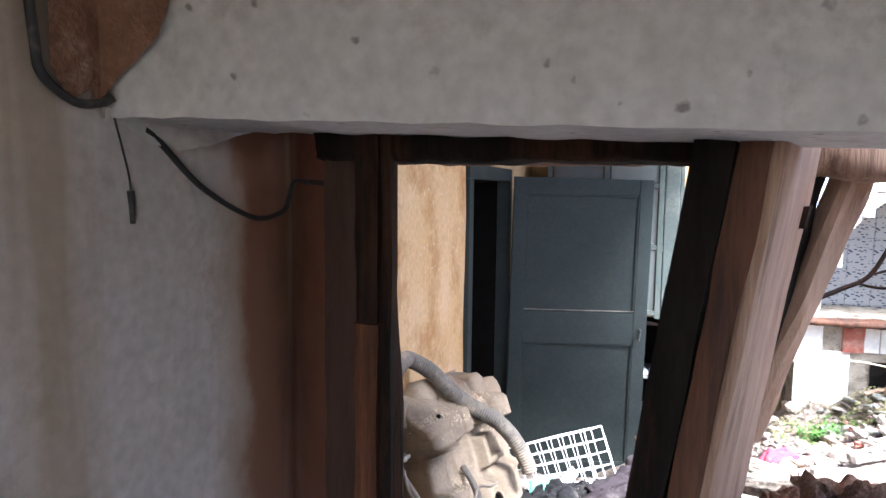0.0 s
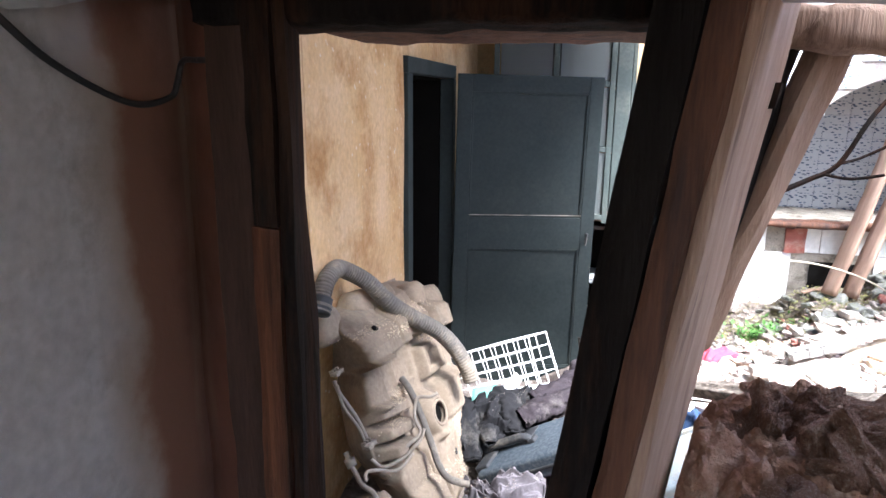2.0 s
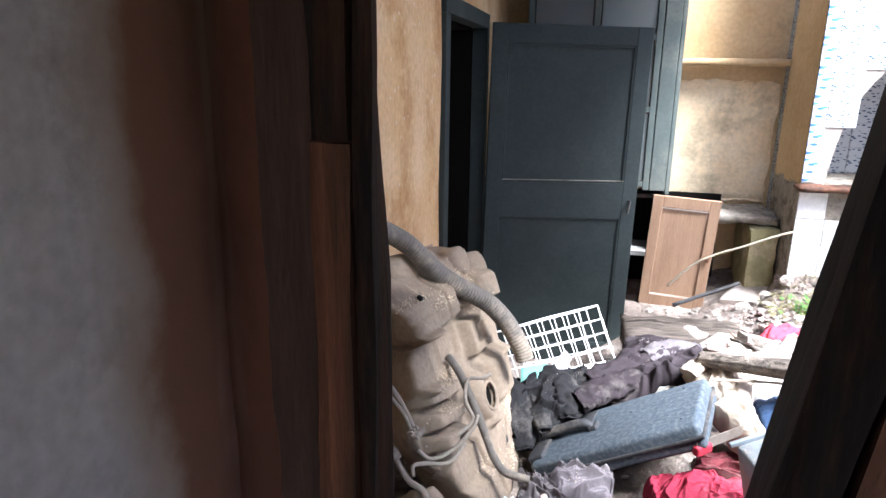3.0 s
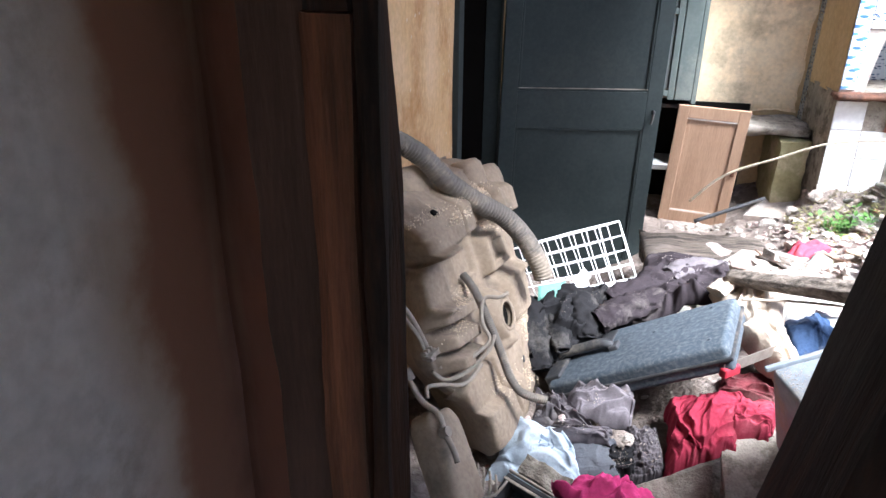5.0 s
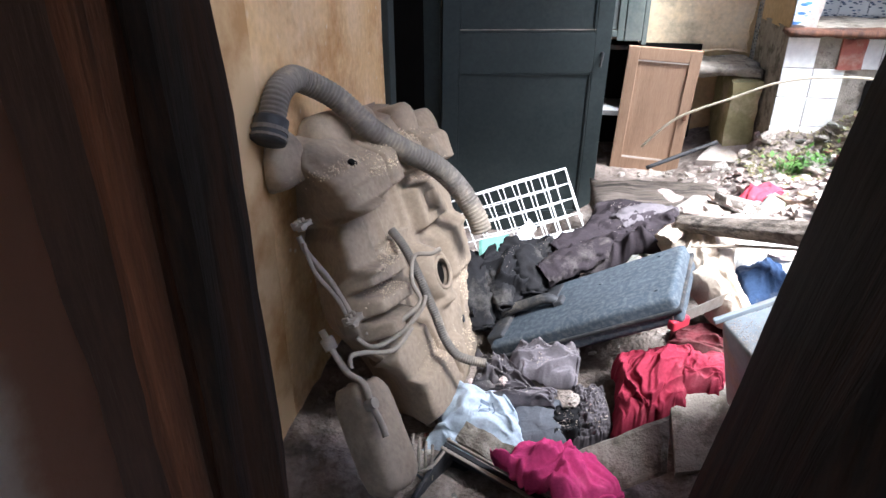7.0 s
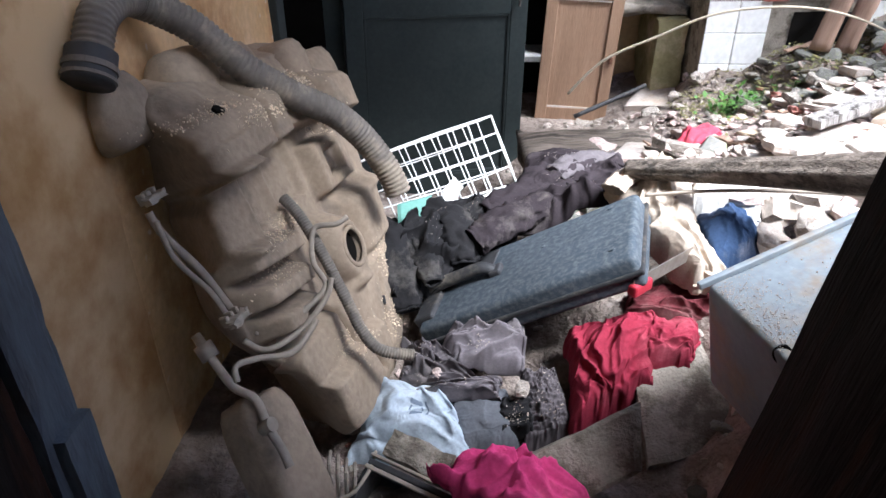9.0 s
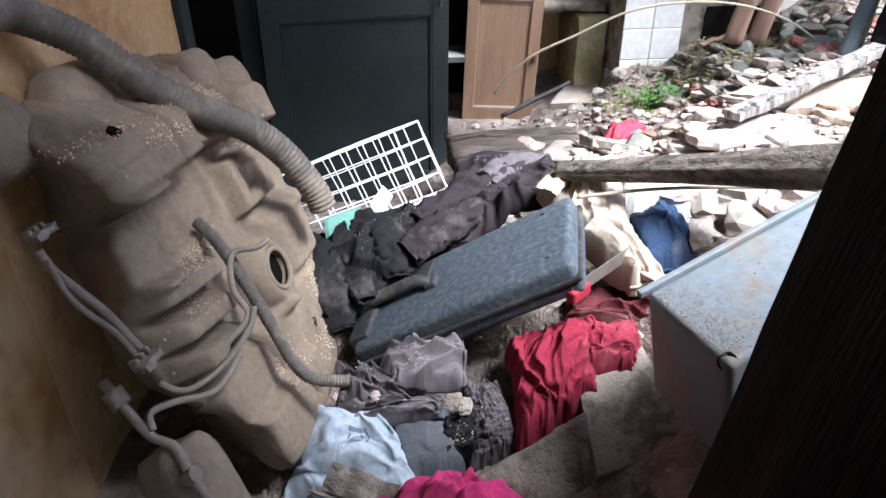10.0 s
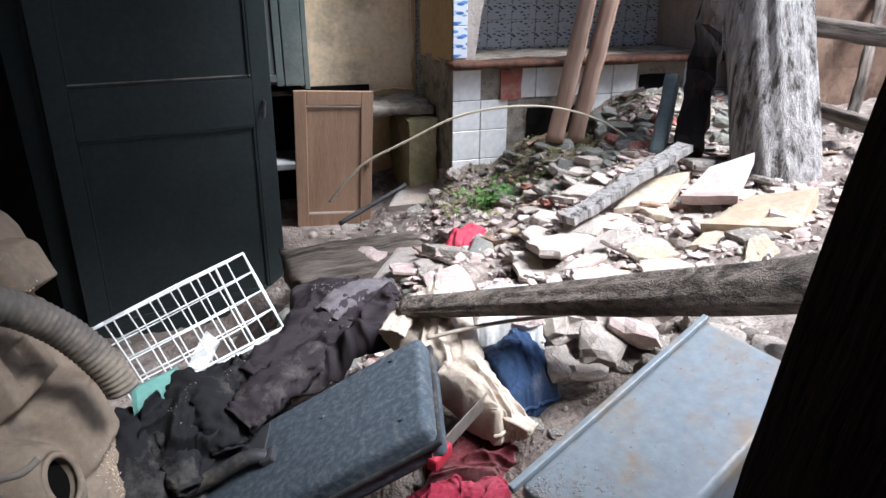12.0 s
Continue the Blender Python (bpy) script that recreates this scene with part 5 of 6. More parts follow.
GREY_CLOTH = cloth_material("grey_cloth", (0.12, 0.105, 0.11), 0.2)
LILAC_CLOTH = cloth_material("grey_lilac_cloth", (0.17, 0.15, 0.16), 0.25)
BLUE_CLOTH = cloth_material("light_blue_cloth", (0.52, 0.60, 0.68), 0.2)
SLATE_CLOTH = cloth_material("slate_cloth", (0.13, 0.135, 0.15), 0.4)
RED_CLOTH = cloth_material("red_cloth", (0.29, 0.03, 0.055), 0.3, (0.55, 0.2, 0.22))
PINK_CLOTH = cloth_material("pink_cloth", (0.52, 0.05, 0.17), 0.2, (0.6, 0.25, 0.3))
MAROON_CLOTH = cloth_material("maroon_cloth", (0.13, 0.03, 0.035), 0.3)

cloth("black fleece jacket crumpled beside the tank", BLACK_CLOTH, ((-0.423, 2.352, 0.215), (-0.420, 2.559, 0.299), (-0.281, 2.708, 0.281), (-0.199, 2.480, 0.203)), bulge=0.035, fold=0.045, freq=5, seed=1)
cloth("black fleece sleeve folded on the heap", BLACK_CLOTH, ((-0.295, 2.517, 0.226), (-0.296, 2.690, 0.290), (-0.108, 2.753, 0.283), (-0.089, 2.574, 0.250)), bulge=0.035, fold=0.04, freq=5, seed=2)
cloth("dusty plum trousers twisted over the heap", PLUM_CLOTH, ((-0.196, 2.572, 0.244), (-0.106, 2.791, 0.310), (0.253, 2.857, 0.366), (0.169, 2.560, 0.374)), bulge=0.012, fold=0.04, freq=6, seed=3, turn=0.3)
cloth("dark grey rag at the edge of the heap", PLUM_CLOTH, ((-0.075, 2.964, 0.252), (-0.008, 3.092, 0.277), (0.192, 3.051, 0.310), (0.139, 2.854, 0.306)), bulge=0.04, fold=0.02, freq=5, seed=31)
cloth("cream coat with a brown lining, crumpled", CREAM_CLOTH, ((0.125, 2.568, 0.407), (0.297, 2.673, 0.435), (0.345, 2.552, 0.426), (0.227, 2.341, 0.373)), bulge=0.05, fold=0.02, freq=7, seed=4, turn=0.8)
cloth("cream sleeve hanging behind the case", CREAM_CLOTH, ((0.175, 2.372, 0.386), (0.274, 2.425, 0.402), (0.349, 2.233, 0.345), (0.275, 2.228, 0.335)), bulge=0.04, fold=0.015, freq=5, seed=5)
cloth("navy blue padded jacket half buried", NAVY_CLOTH, ((0.301, 2.433, 0.375), (0.451, 2.504, 0.383), (0.461, 2.318, 0.336), (0.318, 2.265, 0.341)), bulge=0.05, fold=0.012, freq=8, seed=6)
cloth("white cotton rag with a brown stain", WHITE_CLOTH, ((0.316, 2.496, 0.405), (0.381, 2.644, 0.426), (0.538, 2.619, 0.425), (0.487, 2.446, 0.403)), bulge=0.05, fold=0.012, freq=4, seed=7)
cloth("lilac-grey shirt crumpled under the case", LILAC_CLOTH, ((-0.290, 2.138, 0.141), (-0.272, 2.226, 0.156), (-0.089, 2.245, 0.194), (-0.098, 2.141, 0.150)), bulge=0.035, fold=0.034, freq=6, seed=8, tuck=0.03)
cloth("grey belted trousers lying by the hose", GREY_CLOTH, ((-0.383, 2.108, 0.105), (-0.362, 2.209, 0.164), (-0.259, 2.201, 0.152), (-0.138, 2.083, 0.106)), bulge=0.03, fold=0.032, freq=6, seed=9, tuck=0.03)
cloth("light blue printed shirt lying crumpled", BLUE_CLOTH, ((-0.486, 1.996, 0.025), (-0.422, 2.142, 0.124), (-0.254, 2.106, 0.104), (-0.187, 1.958, 0.026)), bulge=0.06, fold=0.026, freq=6, seed=10, turn=0.5, marks=((0.50, 0.56, 0.52, 0.62), (0.58, 0.66, 0.50, 0.53), (0.58, 0.66, 0.60, 0.63), (0.68, 0.72, 0.50, 0.62), (0.50, 0.72, 0.66, 0.68)))
cloth("slate grey folded cloth beside the shirt", SLATE_CLOTH, ((-0.244, 1.977, 0.038), (-0.266, 2.095, 0.106), (-0.129, 2.123, 0.117), (-0.107, 2.012, 0.062)), bulge=0.04, fold=0.010, freq=3, seed=11)
cloth("dark ribbed sock among the clothes", GREY_CLOTH, ((-0.102, 2.006, 0.052), (-0.108, 2.156, 0.136), (-0.023, 2.176, 0.133), (0.009, 2.036, 0.067)), bulge=0.05, fold=0.012, freq=26, seed=12)
cloth("red shiny cloth draped over a concrete block", RED_CLOTH, ((0.005, 2.024, 0.087), (0.004, 2.226, 0.222), (0.212, 2.232, 0.259), (0.179, 2.097, 0.180)), bulge=0.06, fold=0.022, freq=11, seed=13, turn=1.45, n=84)
cloth("pink frayed end of the red cloth", RED_CLOTH, ((0.150, 2.115, 0.212), (0.181, 2.207, 0.255), (0.292, 2.180, 0.249), (0.254, 2.111, 0.227)), bulge=0.03, fold=0.014, freq=9, seed=14)
cloth("bright pink cloth spilling from an open case", PINK_CLOTH, ((-0.295, 1.827, 0.170), (-0.199, 1.904, 0.150), (0.023, 1.806, 0.130), (-0.125, 1.719, 0.165)), bulge=0.02, fold=0.03, freq=6, seed=61, turn=0.9)
cloth("maroon cloth below the saw", MAROON_CLOTH, ((0.128, 2.238, 0.226), (0.152, 2.305, 0.266), (0.343, 2.301, 0.303), (0.337, 2.195, 0.237)), bulge=0.02, fold=0.02, freq=5, seed=16)

cloth("grey twisted strap beside the hose end", GREY_CLOTH, ((-0.357, 2.118, 0.144), (-0.370, 2.190, 0.171), (-0.297, 2.192, 0.176), (-0.290, 2.109, 0.150)), bulge=0.02, fold=0.03, freq=5, seed=51, n=30, tuck=0.02)
cloth("lilac sleeve lying across the blue shirt", LILAC_CLOTH, ((-0.372, 2.084, 0.103), (-0.346, 2.122, 0.132), (-0.149, 2.120, 0.153), (-0.158, 2.074, 0.131)), bulge=0.02, fold=0.025, freq=5, seed=52, n=40, tuck=0.02)
cloth("black sock end by the white lump", BLACK_CLOTH, ((-0.166, 2.019, 0.073), (-0.151, 2.086, 0.112), (-0.084, 2.087, 0.116), (-0.084, 2.017, 0.072)), bulge=0.02, fold=0.02, freq=6, seed=53, n=30, tuck=0.02)


def sleeve(label, mat, points, radius, seed, squash=0.75):
    """A rolled or twisted length of cloth: a flattened tube with creases across and along it."""
    path = smooth_path(points, 14)
    bm = bmesh.new()
    sides, rings, ref = 30, [], Vector((0, 0, 1))
    for i, p in enumerate(path):
        d = (path[min(i + 1, len(path) - 1)] - path[max(i - 1, 0)]).normalized()
        up = (ref - d * ref.dot(d)).normalized()
        side = d.cross(up)
        t = i / (len(path) - 1)
        r = radius * (0.55 + 0.45 * math.sin(math.pi * min(1, 0.14 + t * 0.86)) ** 0.5)
        ring = []
        for k in range(sides):
            an = 2 * math.pi * k / sides
            q = Vector((math.cos(an) * 1.4, math.sin(an) * 1.4, t * 5 + seed * 3.7))
            f = 0.30 * noise.noise(q) + 0.34 * max(0, 1 - 2.4 * abs(noise.noise(q * 1.5 + Vector((7, 0, 0))))) ** 1.5 - 0.12
            f += 0.16 * max(0, 1 - 2.6 * abs(noise.noise(Vector((q.x * 2, q.y * 2, q.z * 2.6 + 11))))) ** 1.6
            ring.append(bm.verts.new(p + (side * math.cos(an) + up * math.sin(an) * squash) * r * (1 + f)))
        rings.append(ring)
    for x, y in zip(rings, rings[1:]):
        for k in range(sides):
            bm.faces.new((x[k], x[(k + 1) % sides], y[(k + 1) % sides], y[k]))
    for ring, away in ((rings[0], path[0] - path[1]), (rings[-1], path[-1] - path[-2])):
        mid = bm.verts.new(sum((v.co for v in ring), Vector()) / sides - away.normalized() * radius * 0.5)
        for k in range(sides):
            bm.faces.new((ring[k], ring[(k + 1) % sides], mid))
    bmesh.ops.recalc_face_normals(bm, faces=bm.faces)
    cuff = [v.co.copy() for v in rings[-1]]
    ob = thing("garment", label, "clothing", group="clothes on the heap")
    part("body", bm, mat, ob, smooth=True)
    part("cuff", tube_bm(cuff[::2] + [cuff[0]], 0.004, 6, 2, cap=False), mat, ob, smooth=True)
    return ob


sleeve("black fleece sleeve bent down beside the tank", BLACK_CLOTH, ((-0.435, 2.58, 0.27), (-0.424, 2.49, 0.28), (-0.400, 2.40, 0.235), (-0.372, 2.34, 0.17)), 0.050, 1)
sleeve("black fleece sleeve lying over the jacket", BLACK_CLOTH, ((-0.355, 2.64, 0.285), (-0.300, 2.59, 0.305), (-0.250, 2.52, 0.285), (-0.235, 2.46, 0.235)), 0.050, 2)
sleeve("black cuff twisted between the sleeves", BLACK_CLOTH, ((-0.395, 2.53, 0.265), (-0.345, 2.47, 0.27), (-0.312, 2.36, 0.24)), 0.032, 3)
sleeve("dusty plum trouser leg along the case", PLUM_CLOTH, ((-0.215, 2.49, 0.28), (-0.150, 2.54, 0.305), (-0.045, 2.61, 0.325), (0.085, 2.70, 0.35)), 0.046, 4)
sleeve("dusty plum trouser leg bent over the rubble", PLUM_CLOTH, ((-0.180, 2.60, 0.30), (-0.085, 2.69, 0.32), (0.020, 2.76, 0.34), (0.145, 2.84, 0.36)), 0.050, 5)
sleeve("grey-brown dusty rag rolled at the log's end", GREY_CLOTH, ((0.015, 2.75, 0.36), (0.110, 2.84, 0.365), (0.225, 2.88, 0.36)), 0.040, 6)
sleeve("cream coat edge hanging behind the case", CREAM_CLOTH, ((0.125, 2.47, 0.445), (0.190, 2.55, 0.46), (0.265, 2.58, 0.46), (0.285, 2.47, 0.435), (0.275, 2.36, 0.40), (0.30, 2.27, 0.365), (0.345, 2.21, 0.335)), 0.030, 8, 0.5)

crumb = bmesh.new()
for g, nrm in DUSTED:
    n = len(g)
    for k in range(4):
        ci, cj = random.uniform(0.2, 0.8) * n, random.uniform(0.2, 0.8) * n
        for q in range(26):
            i, j = int(random.gauss(ci, n * 0.09)), int(random.gauss(cj, n * 0.09))
            if 2 < i < n - 2 and 2 < j < n - 2:
                mm = Matrix.Translation(g[j][i] + nrm * 0.001) @ Euler((random.random() * 6, random.random() * 6, 0)).to_matrix().to_4x4() @ Matrix.Diagonal((1.4, 1, 0.7, 1))
                bmesh.ops.create_icosphere(crumb, subdivisions=1, radius=0.0004 + 0.0016 * random.random() ** 4, matrix=mm)
tagged(part("plaster_crumbs", crumb, WHITE_LUMP), "white plaster crumbs scattered over the clothes", "crumbs", kind="stuff")

# ---- concrete pieces ----
def plate(name, label, category, corners, thick, mat, seed=0, group=""):
    """A broken slab on four corner points, with worn edges."""
    a, b, c, d = (Vector(p) for p in corners)
    nrm = (b - a).cross(d - a).normalized()
    if nrm.z < 0:
        nrm = -nrm
    n = 14
    bm = bmesh.new()
    layers = []
    for side in (0, 1):
        g = []
        for j in range(n + 1):
            row = []
            for i in range(n + 1):
                u, v = i / n, j / n
                p = a.lerp(b, u).lerp(d.lerp(c, u), v)
                q = p * 9 + Vector((seed, side * 3, 0))
                e = min(u, 1 - u, v, 1 - v)
                w = noise.noise_vector(q) * (0.002 if e > 0 else 0.006) + noise.noise_vector(q * 4) * 0.0015
                row.append(bm.verts.new(p + w - nrm * (thick * side) - nrm * (0.004 if e == 0 and side == 0 else 0)))
            g.append(row)
        layers.append(g)
    for side, g in enumerate(layers):
        for j in range(n):
            for i in range(n):
                bm.faces.new((g[j][i], g[j][i + 1], g[j + 1][i + 1], g[j + 1][i]))
    t, u_ = layers
    for i in range(n):
        for x, y in (((0, i), (0, i + 1)), ((n, i), (n, i + 1)), ((i, 0), (i + 1, 0)), ((i, n), (i + 1, n))):
            bm.faces.new((t[x[0]][x[1]], t[y[0]][y[1]], u_[y[0]][y[1]], u_[x[0]][x[1]]))
    bmesh.ops.recalc_face_normals(bm, faces=bm.faces)
    return tagged(part(name, bm, mat), label, category, group)


plate("concrete_board", "grey concrete board cracked along its face", "board", ((-0.120, 1.882, 0.140), (0.101, 1.924, 0.260), (0.098, 1.843, 0.163), (-0.081, 1.808, 0.064)), 0.03, CONCRETE, 1)
plate("concrete_block", "rough sandy concrete block under the red cloth", "block", ((0.137, 2.125, 0.188), (0.285, 2.168, 0.228), (0.332, 1.961, 0.135), (0.137, 1.921, 0.090)), 0.10, CONCRETE, 2)

# ---- saw ----
saw = thing("hand_saw", "small saw with a red plastic handle", "saw")
s1, s2 = Vector((0.150, 2.175, 0.362)), Vector((0.290, 2.285, 0.375))
sd_ = (s2 - s1).normalized()
m = Matrix.Translation(s1) @ sd_.to_track_quat("X", "Z").to_matrix().to_4x4()
part("handle", box_bm((-0.045, -0.012, -0.016), (0.012, 0.012, 0.014), 0.006, 2), material("red_plastic", (0.42, 0.03, 0.05), (0.34, 0.025, 0.04), 6, 60, 0.45, 0.1), saw, "red plastic handle", m=m)
part("blade", box_bm((-0.04, -0.0012, -0.006), ((s2 - s1).length, 0.0012, 0.026)), material("dull_steel", (0.45, 0.42, 0.38), (0.3, 0.26, 0.22), 8, 60, 0.5, 0.2, metal=0.8), saw, "dull steel blade", m=m)

# ---- open black case under the pink cloth ----
bc0, bc1, bc2 = Vector((-0.413, 1.902, 0.120)), Vector((-0.172, 1.792, 0.100)), Vector((-0.502, 1.806, 0.060))
ocase = thing("open_case", "broken black case lying open under pink cloth", "case")
uu_ = (bc1 - bc0).normalized()
vv_ = (bc2 - bc0) - uu_ * (bc2 - bc0).dot(uu_)
vv_.normalize()
nn_ = uu_.cross(vv_)
if nn_.z < 0:
    nn_ = -nn_
m = Matrix((uu_, vv_, nn_)).transposed().to_4x4()
m.translation = bc0
ocase.matrix_basis = m
for nm, lo, hi in (("side", (0, 0, -0.09), (0.42, 0.012, 0.0)), ("side", (0, 0.012, -0.09), (0.012, 0.26, 0.0)), ("side", (0.408, 0.012, -0.09), (0.42, 0.26, 0.0)), ("bottom", (0, 0, -0.10), (0.42, 0.27, -0.09))):
    part(nm, box_bm(lo, hi, 0.003), BLACK_PLASTIC, ocase)
for lo, hi in (((0.0, -0.010, -0.012), (0.42, -0.004, 0.004)), ((0.0, 0.014, -0.004), (0.42, 0.022, 0.006))):
    part("rail", box_bm(lo, hi, 0.002), PIPE, ocase, "dusty metal rail")
part("dusty_lid", rough_bm((0.02, -0.07, -0.03), (0.16, -0.012, 0.005), (8, 4, 2), 0.006, 20, 2, 0.004), CONCRETE, ocase, "lid strip caked with dust")
part("inner_tray", box_bm((-0.10, 0.09, -0.07), (0.06, 0.27, -0.05), 0.006), CASE, ocase, "blue-grey tray")
for k in range(4):
    part("latch_wire", tube_bm([(-0.09 + 0.02 * k, 0.02, -0.02), (-0.06 + 0.02 * k, 0.05, 0.02), (-0.05 + 0.02 * k, 0.09, -0.03)], 0.004, 6, 4), PIPE, ocase)
tagged(part("loose_wire", tube_bm([(-0.546, 1.799, 0.050), (-0.492, 1.817, 0.080), (-0.438, 1.830, 0.100), (-0.411, 1.879, 0.110), (-0.407, 1.934, 0.100)], 0.004, 6), PIPE, smooth=True), "thin grey wire looping out of the case", "wire")

# ---- wire basket ----
P_tl, P_tr, P_br, P_bl = (Vector(p) for p in ((-0.488, 2.785, 0.414), (-0.160, 3.021, 0.455), (-0.079, 2.870, 0.288), (-0.394, 2.643, 0.285)))
deep = Vector((0.075, 0.055, 0.012))
F_tl, F_tr, F_br, F_bl = (p - deep for p in (P_tl, P_tr, P_br, P_bl))
basket = thing("wire_basket", "white plastic-coated wire basket lying on its side", "basket")
bars = []
for k in range(8):
    t = k / 7
    bars.append((F_tl.lerp(F_tr, t), F_bl.lerp(F_br, t), k in (0, 7)))
    bars.append((F_tl.lerp(F_tr, t), P_tl.lerp(P_tr, t), k in (0, 7)))
    bars.append((F_bl.lerp(F_br, t), P_bl.lerp(P_br, t), False))
    bars.append((P_tl.lerp(P_tr, t), P_bl.lerp(P_br, t), False))
for k in range(5):
    t = k / 4
    bars.append((F_tl.lerp(F_bl, t), F_tr.lerp(F_br, t), k in (0, 4)))
    bars.append((F_tr.lerp(F_br, t), P_tr.lerp(P_br, t), k in (0, 4)))
    bars.append((P_tl.lerp(P_bl, t), P_tr.lerp(P_br, t), k in (0, 4)))
bars.append((P_tr, P_br, True))
for a, b, heavy in bars:
    sway = (b - a).length * 0.012
    mid = a.lerp(b, 0.5) + Vector((random.uniform(-1, 1), random.uniform(-1, 1), random.uniform(-1, 1))) * sway
    part("wire", tube_bm([a, mid, b], 0.0035 if heavy else 0.0021, 6, 2), WIRE_WHITE, basket, smooth=True)

GREEN_PLASTIC = material("green_plastic", (0.15, 0.31, 0.26), (0.11, 0.25, 0.205), 6, 60, 0.45, 0.1)
plate("plastic_tray", "turquoise green plastic piece beside the basket", "plastic piece", ((-0.417, 2.586, 0.346), (-0.330, 2.673, 0.339), (-0.339, 2.587, 0.308), (-0.409, 2.525, 0.320)), 0.012, GREEN_PLASTIC, 5)
plate("carton", "crushed white printed carton in the basket", "carton", ((-0.319, 2.755, 0.282), (-0.270, 2.882, 0.305), (-0.239, 2.867, 0.279), (-0.282, 2.742, 0.259)), 0.02, WIRE_WHITE, 6)

# ---- rubble: stones, slabs, clods ----
def stone_mesh(name, seed, flat, mat, sub=2, rough=0.35):
    bm = bmesh.new()
    bmesh.ops.create_icosphere(bm, subdivisions=sub, radius=1)
    for v in bm.verts:
        q = v.co.normalized()
        cut = max(abs(q.x * 0.9 + q.y * 0.3), abs(q.y), abs(q.z))
        r = (0.75 / cut) ** 0.55 * (1 + rough * noise.noise(q * 1.6 + Vector((seed * 5, 0, 0))) + rough * 0.4 * noise.noise(q * 4 + Vector((seed, 3, 0))))
        v.co = Vector((q.x * r, q.y * r, q.z * r * flat))
    bm.normal_update()
    me = bpy.data.meshes.new(name)
    bm.to_mesh(me)
    bm.free()
    me.materials.append(mat)
    return me


rng = random.Random(7)


def slab_mesh(seed, thick, mat):
    """A broken plate: an uneven polygon with chipped edges and a rough top."""
    r_ = random.Random(seed)
    n = r_.randint(5, 7)
    ring = []
    for k in range(n):
        an = 2 * math.pi * (k + r_.uniform(-0.28, 0.28)) / n
        rr = r_.uniform(0.7, 1.1)
        ring.append(Vector((math.cos(an) * rr, math.sin(an) * rr * 0.8, 0)))
    pts = []
    for k in range(n):
        p, q = ring[k], ring[(k + 1) % n]
        for t in (0.0, 0.34, 0.67):
            pts.append(p.lerp(q, t) * (1 + (r_.uniform(-0.05, 0.05) if t else 0)))
    bm = bmesh.new()
    levels = []
    for z, scale in ((-thick, 0.92), (-thick * 0.3, 1.0), (thick * 0.85, 0.97), (thick, 0.90)):
        levels.append([bm.verts.new((p.x * scale + r_.uniform(-0.02, 0.02), p.y * scale + r_.uniform(-0.02, 0.02), z + r_.uniform(-0.15, 0.15) * thick)) for p in pts])
    m = len(pts)
    for lo_, hi_ in zip(levels, levels[1:]):
        for k in range(m):
            bm.faces.new((lo_[k], lo_[(k + 1) % m], hi_[(k + 1) % m], hi_[k]))
    mid = [bm.verts.new((p.x * 0.45 + r_.uniform(-0.05, 0.05), p.y * 0.45 + r_.uniform(-0.05, 0.05), thick * r_.uniform(0.9, 1.3))) for p in pts[::3]]
    top = levels[-1]
    for k in range(n):
        bm.faces.new((top[3 * k], top[3 * k + 1], mid[k]))
        bm.faces.new((top[3 * k + 1], top[3 * k + 2], mid[k]))
        bm.faces.new((top[3 * k + 2], top[(3 * k + 3) % m], mid[(k + 1) % n], mid[k]))
    bm.faces.new(mid)
    bm.faces.new(levels[0][::-1])
    me = bpy.data.meshes.new("slab_mesh")
    bm.to_mesh(me)
    bm.free()
    me.materials.append(mat)
    return me


def scatter(name, label, category, meshes, region, count, size, sink=0.25, group="", tilt=25):
    """Stones as separate objects on shared meshes, strewn over a stretch of the plan."""
    for k in range(count):
        x, y = rng.uniform(region[0], region[1]), rng.uniform(region[2], region[3])
        s = size[0] + (size[1] - size[0]) * rng.random() ** 2.2
        ob = new(name, rng.choice(meshes))
        ob.matrix_basis = pose(x, y, heap_z(x, y) + s * 0.35 - s * sink, rng.uniform(-tilt, tilt), rng.uniform(-tilt, tilt), rng.uniform(0, 360)) @ Matrix.Diagonal((s * rng.uniform(0.8, 1.5), s * rng.uniform(0.7, 1.1), s * rng.uniform(0.6, 1.1), 1))
        tagged(ob, label, category, group)


pale = [stone_mesh("stone_mesh", i, 0.6, m_) for i, m_ in enumerate((STONE, WHITE_LUMP, STONE, WHITE_LUMP, PINK_SLAB))]
grey = [stone_mesh("stone_mesh", 10 + i, 0.55, m_) for i, m_ in enumerate((GREYSTONE, GREYSTONE, STONE, GREYSTONE, RED_SLAB))]
flat = [slab_mesh(20 + i, 0.15 + 0.05 * (i % 3), m_) for i, m_ in enumerate((WHITE_LUMP, PINK_SLAB, STONE, WHITE_LUMP, YELLOW_SLAB, WHITE_LUMP, PINK_SLAB, STONE))]
scatter("rubble_stone", "broken grey stone in the rubble heap", "stone", grey, (1.05, 2.5, 3.55, 4.28), 170, (0.02, 0.075), group="stones of the heap")
scatter("plaster_piece", "broken pale plaster piece on the rubble", "plaster piece", flat, (0.35, 2.0, 2.6, 4.0), 150, (0.025, 0.10), group="plaster pieces", tilt=18)
scatter("lime_lump", "white lime-covered stone in the heap", "stone", pale, (0.32, 0.85, 2.02, 2.65), 60, (0.02, 0.06), group="lime lumps")
scatter("lime_lump", "pale stone before the wooden cabinet", "stone", pale, (0.15, 1.0, 3.7, 4.5), 60, (0.015, 0.06), group="lime lumps")
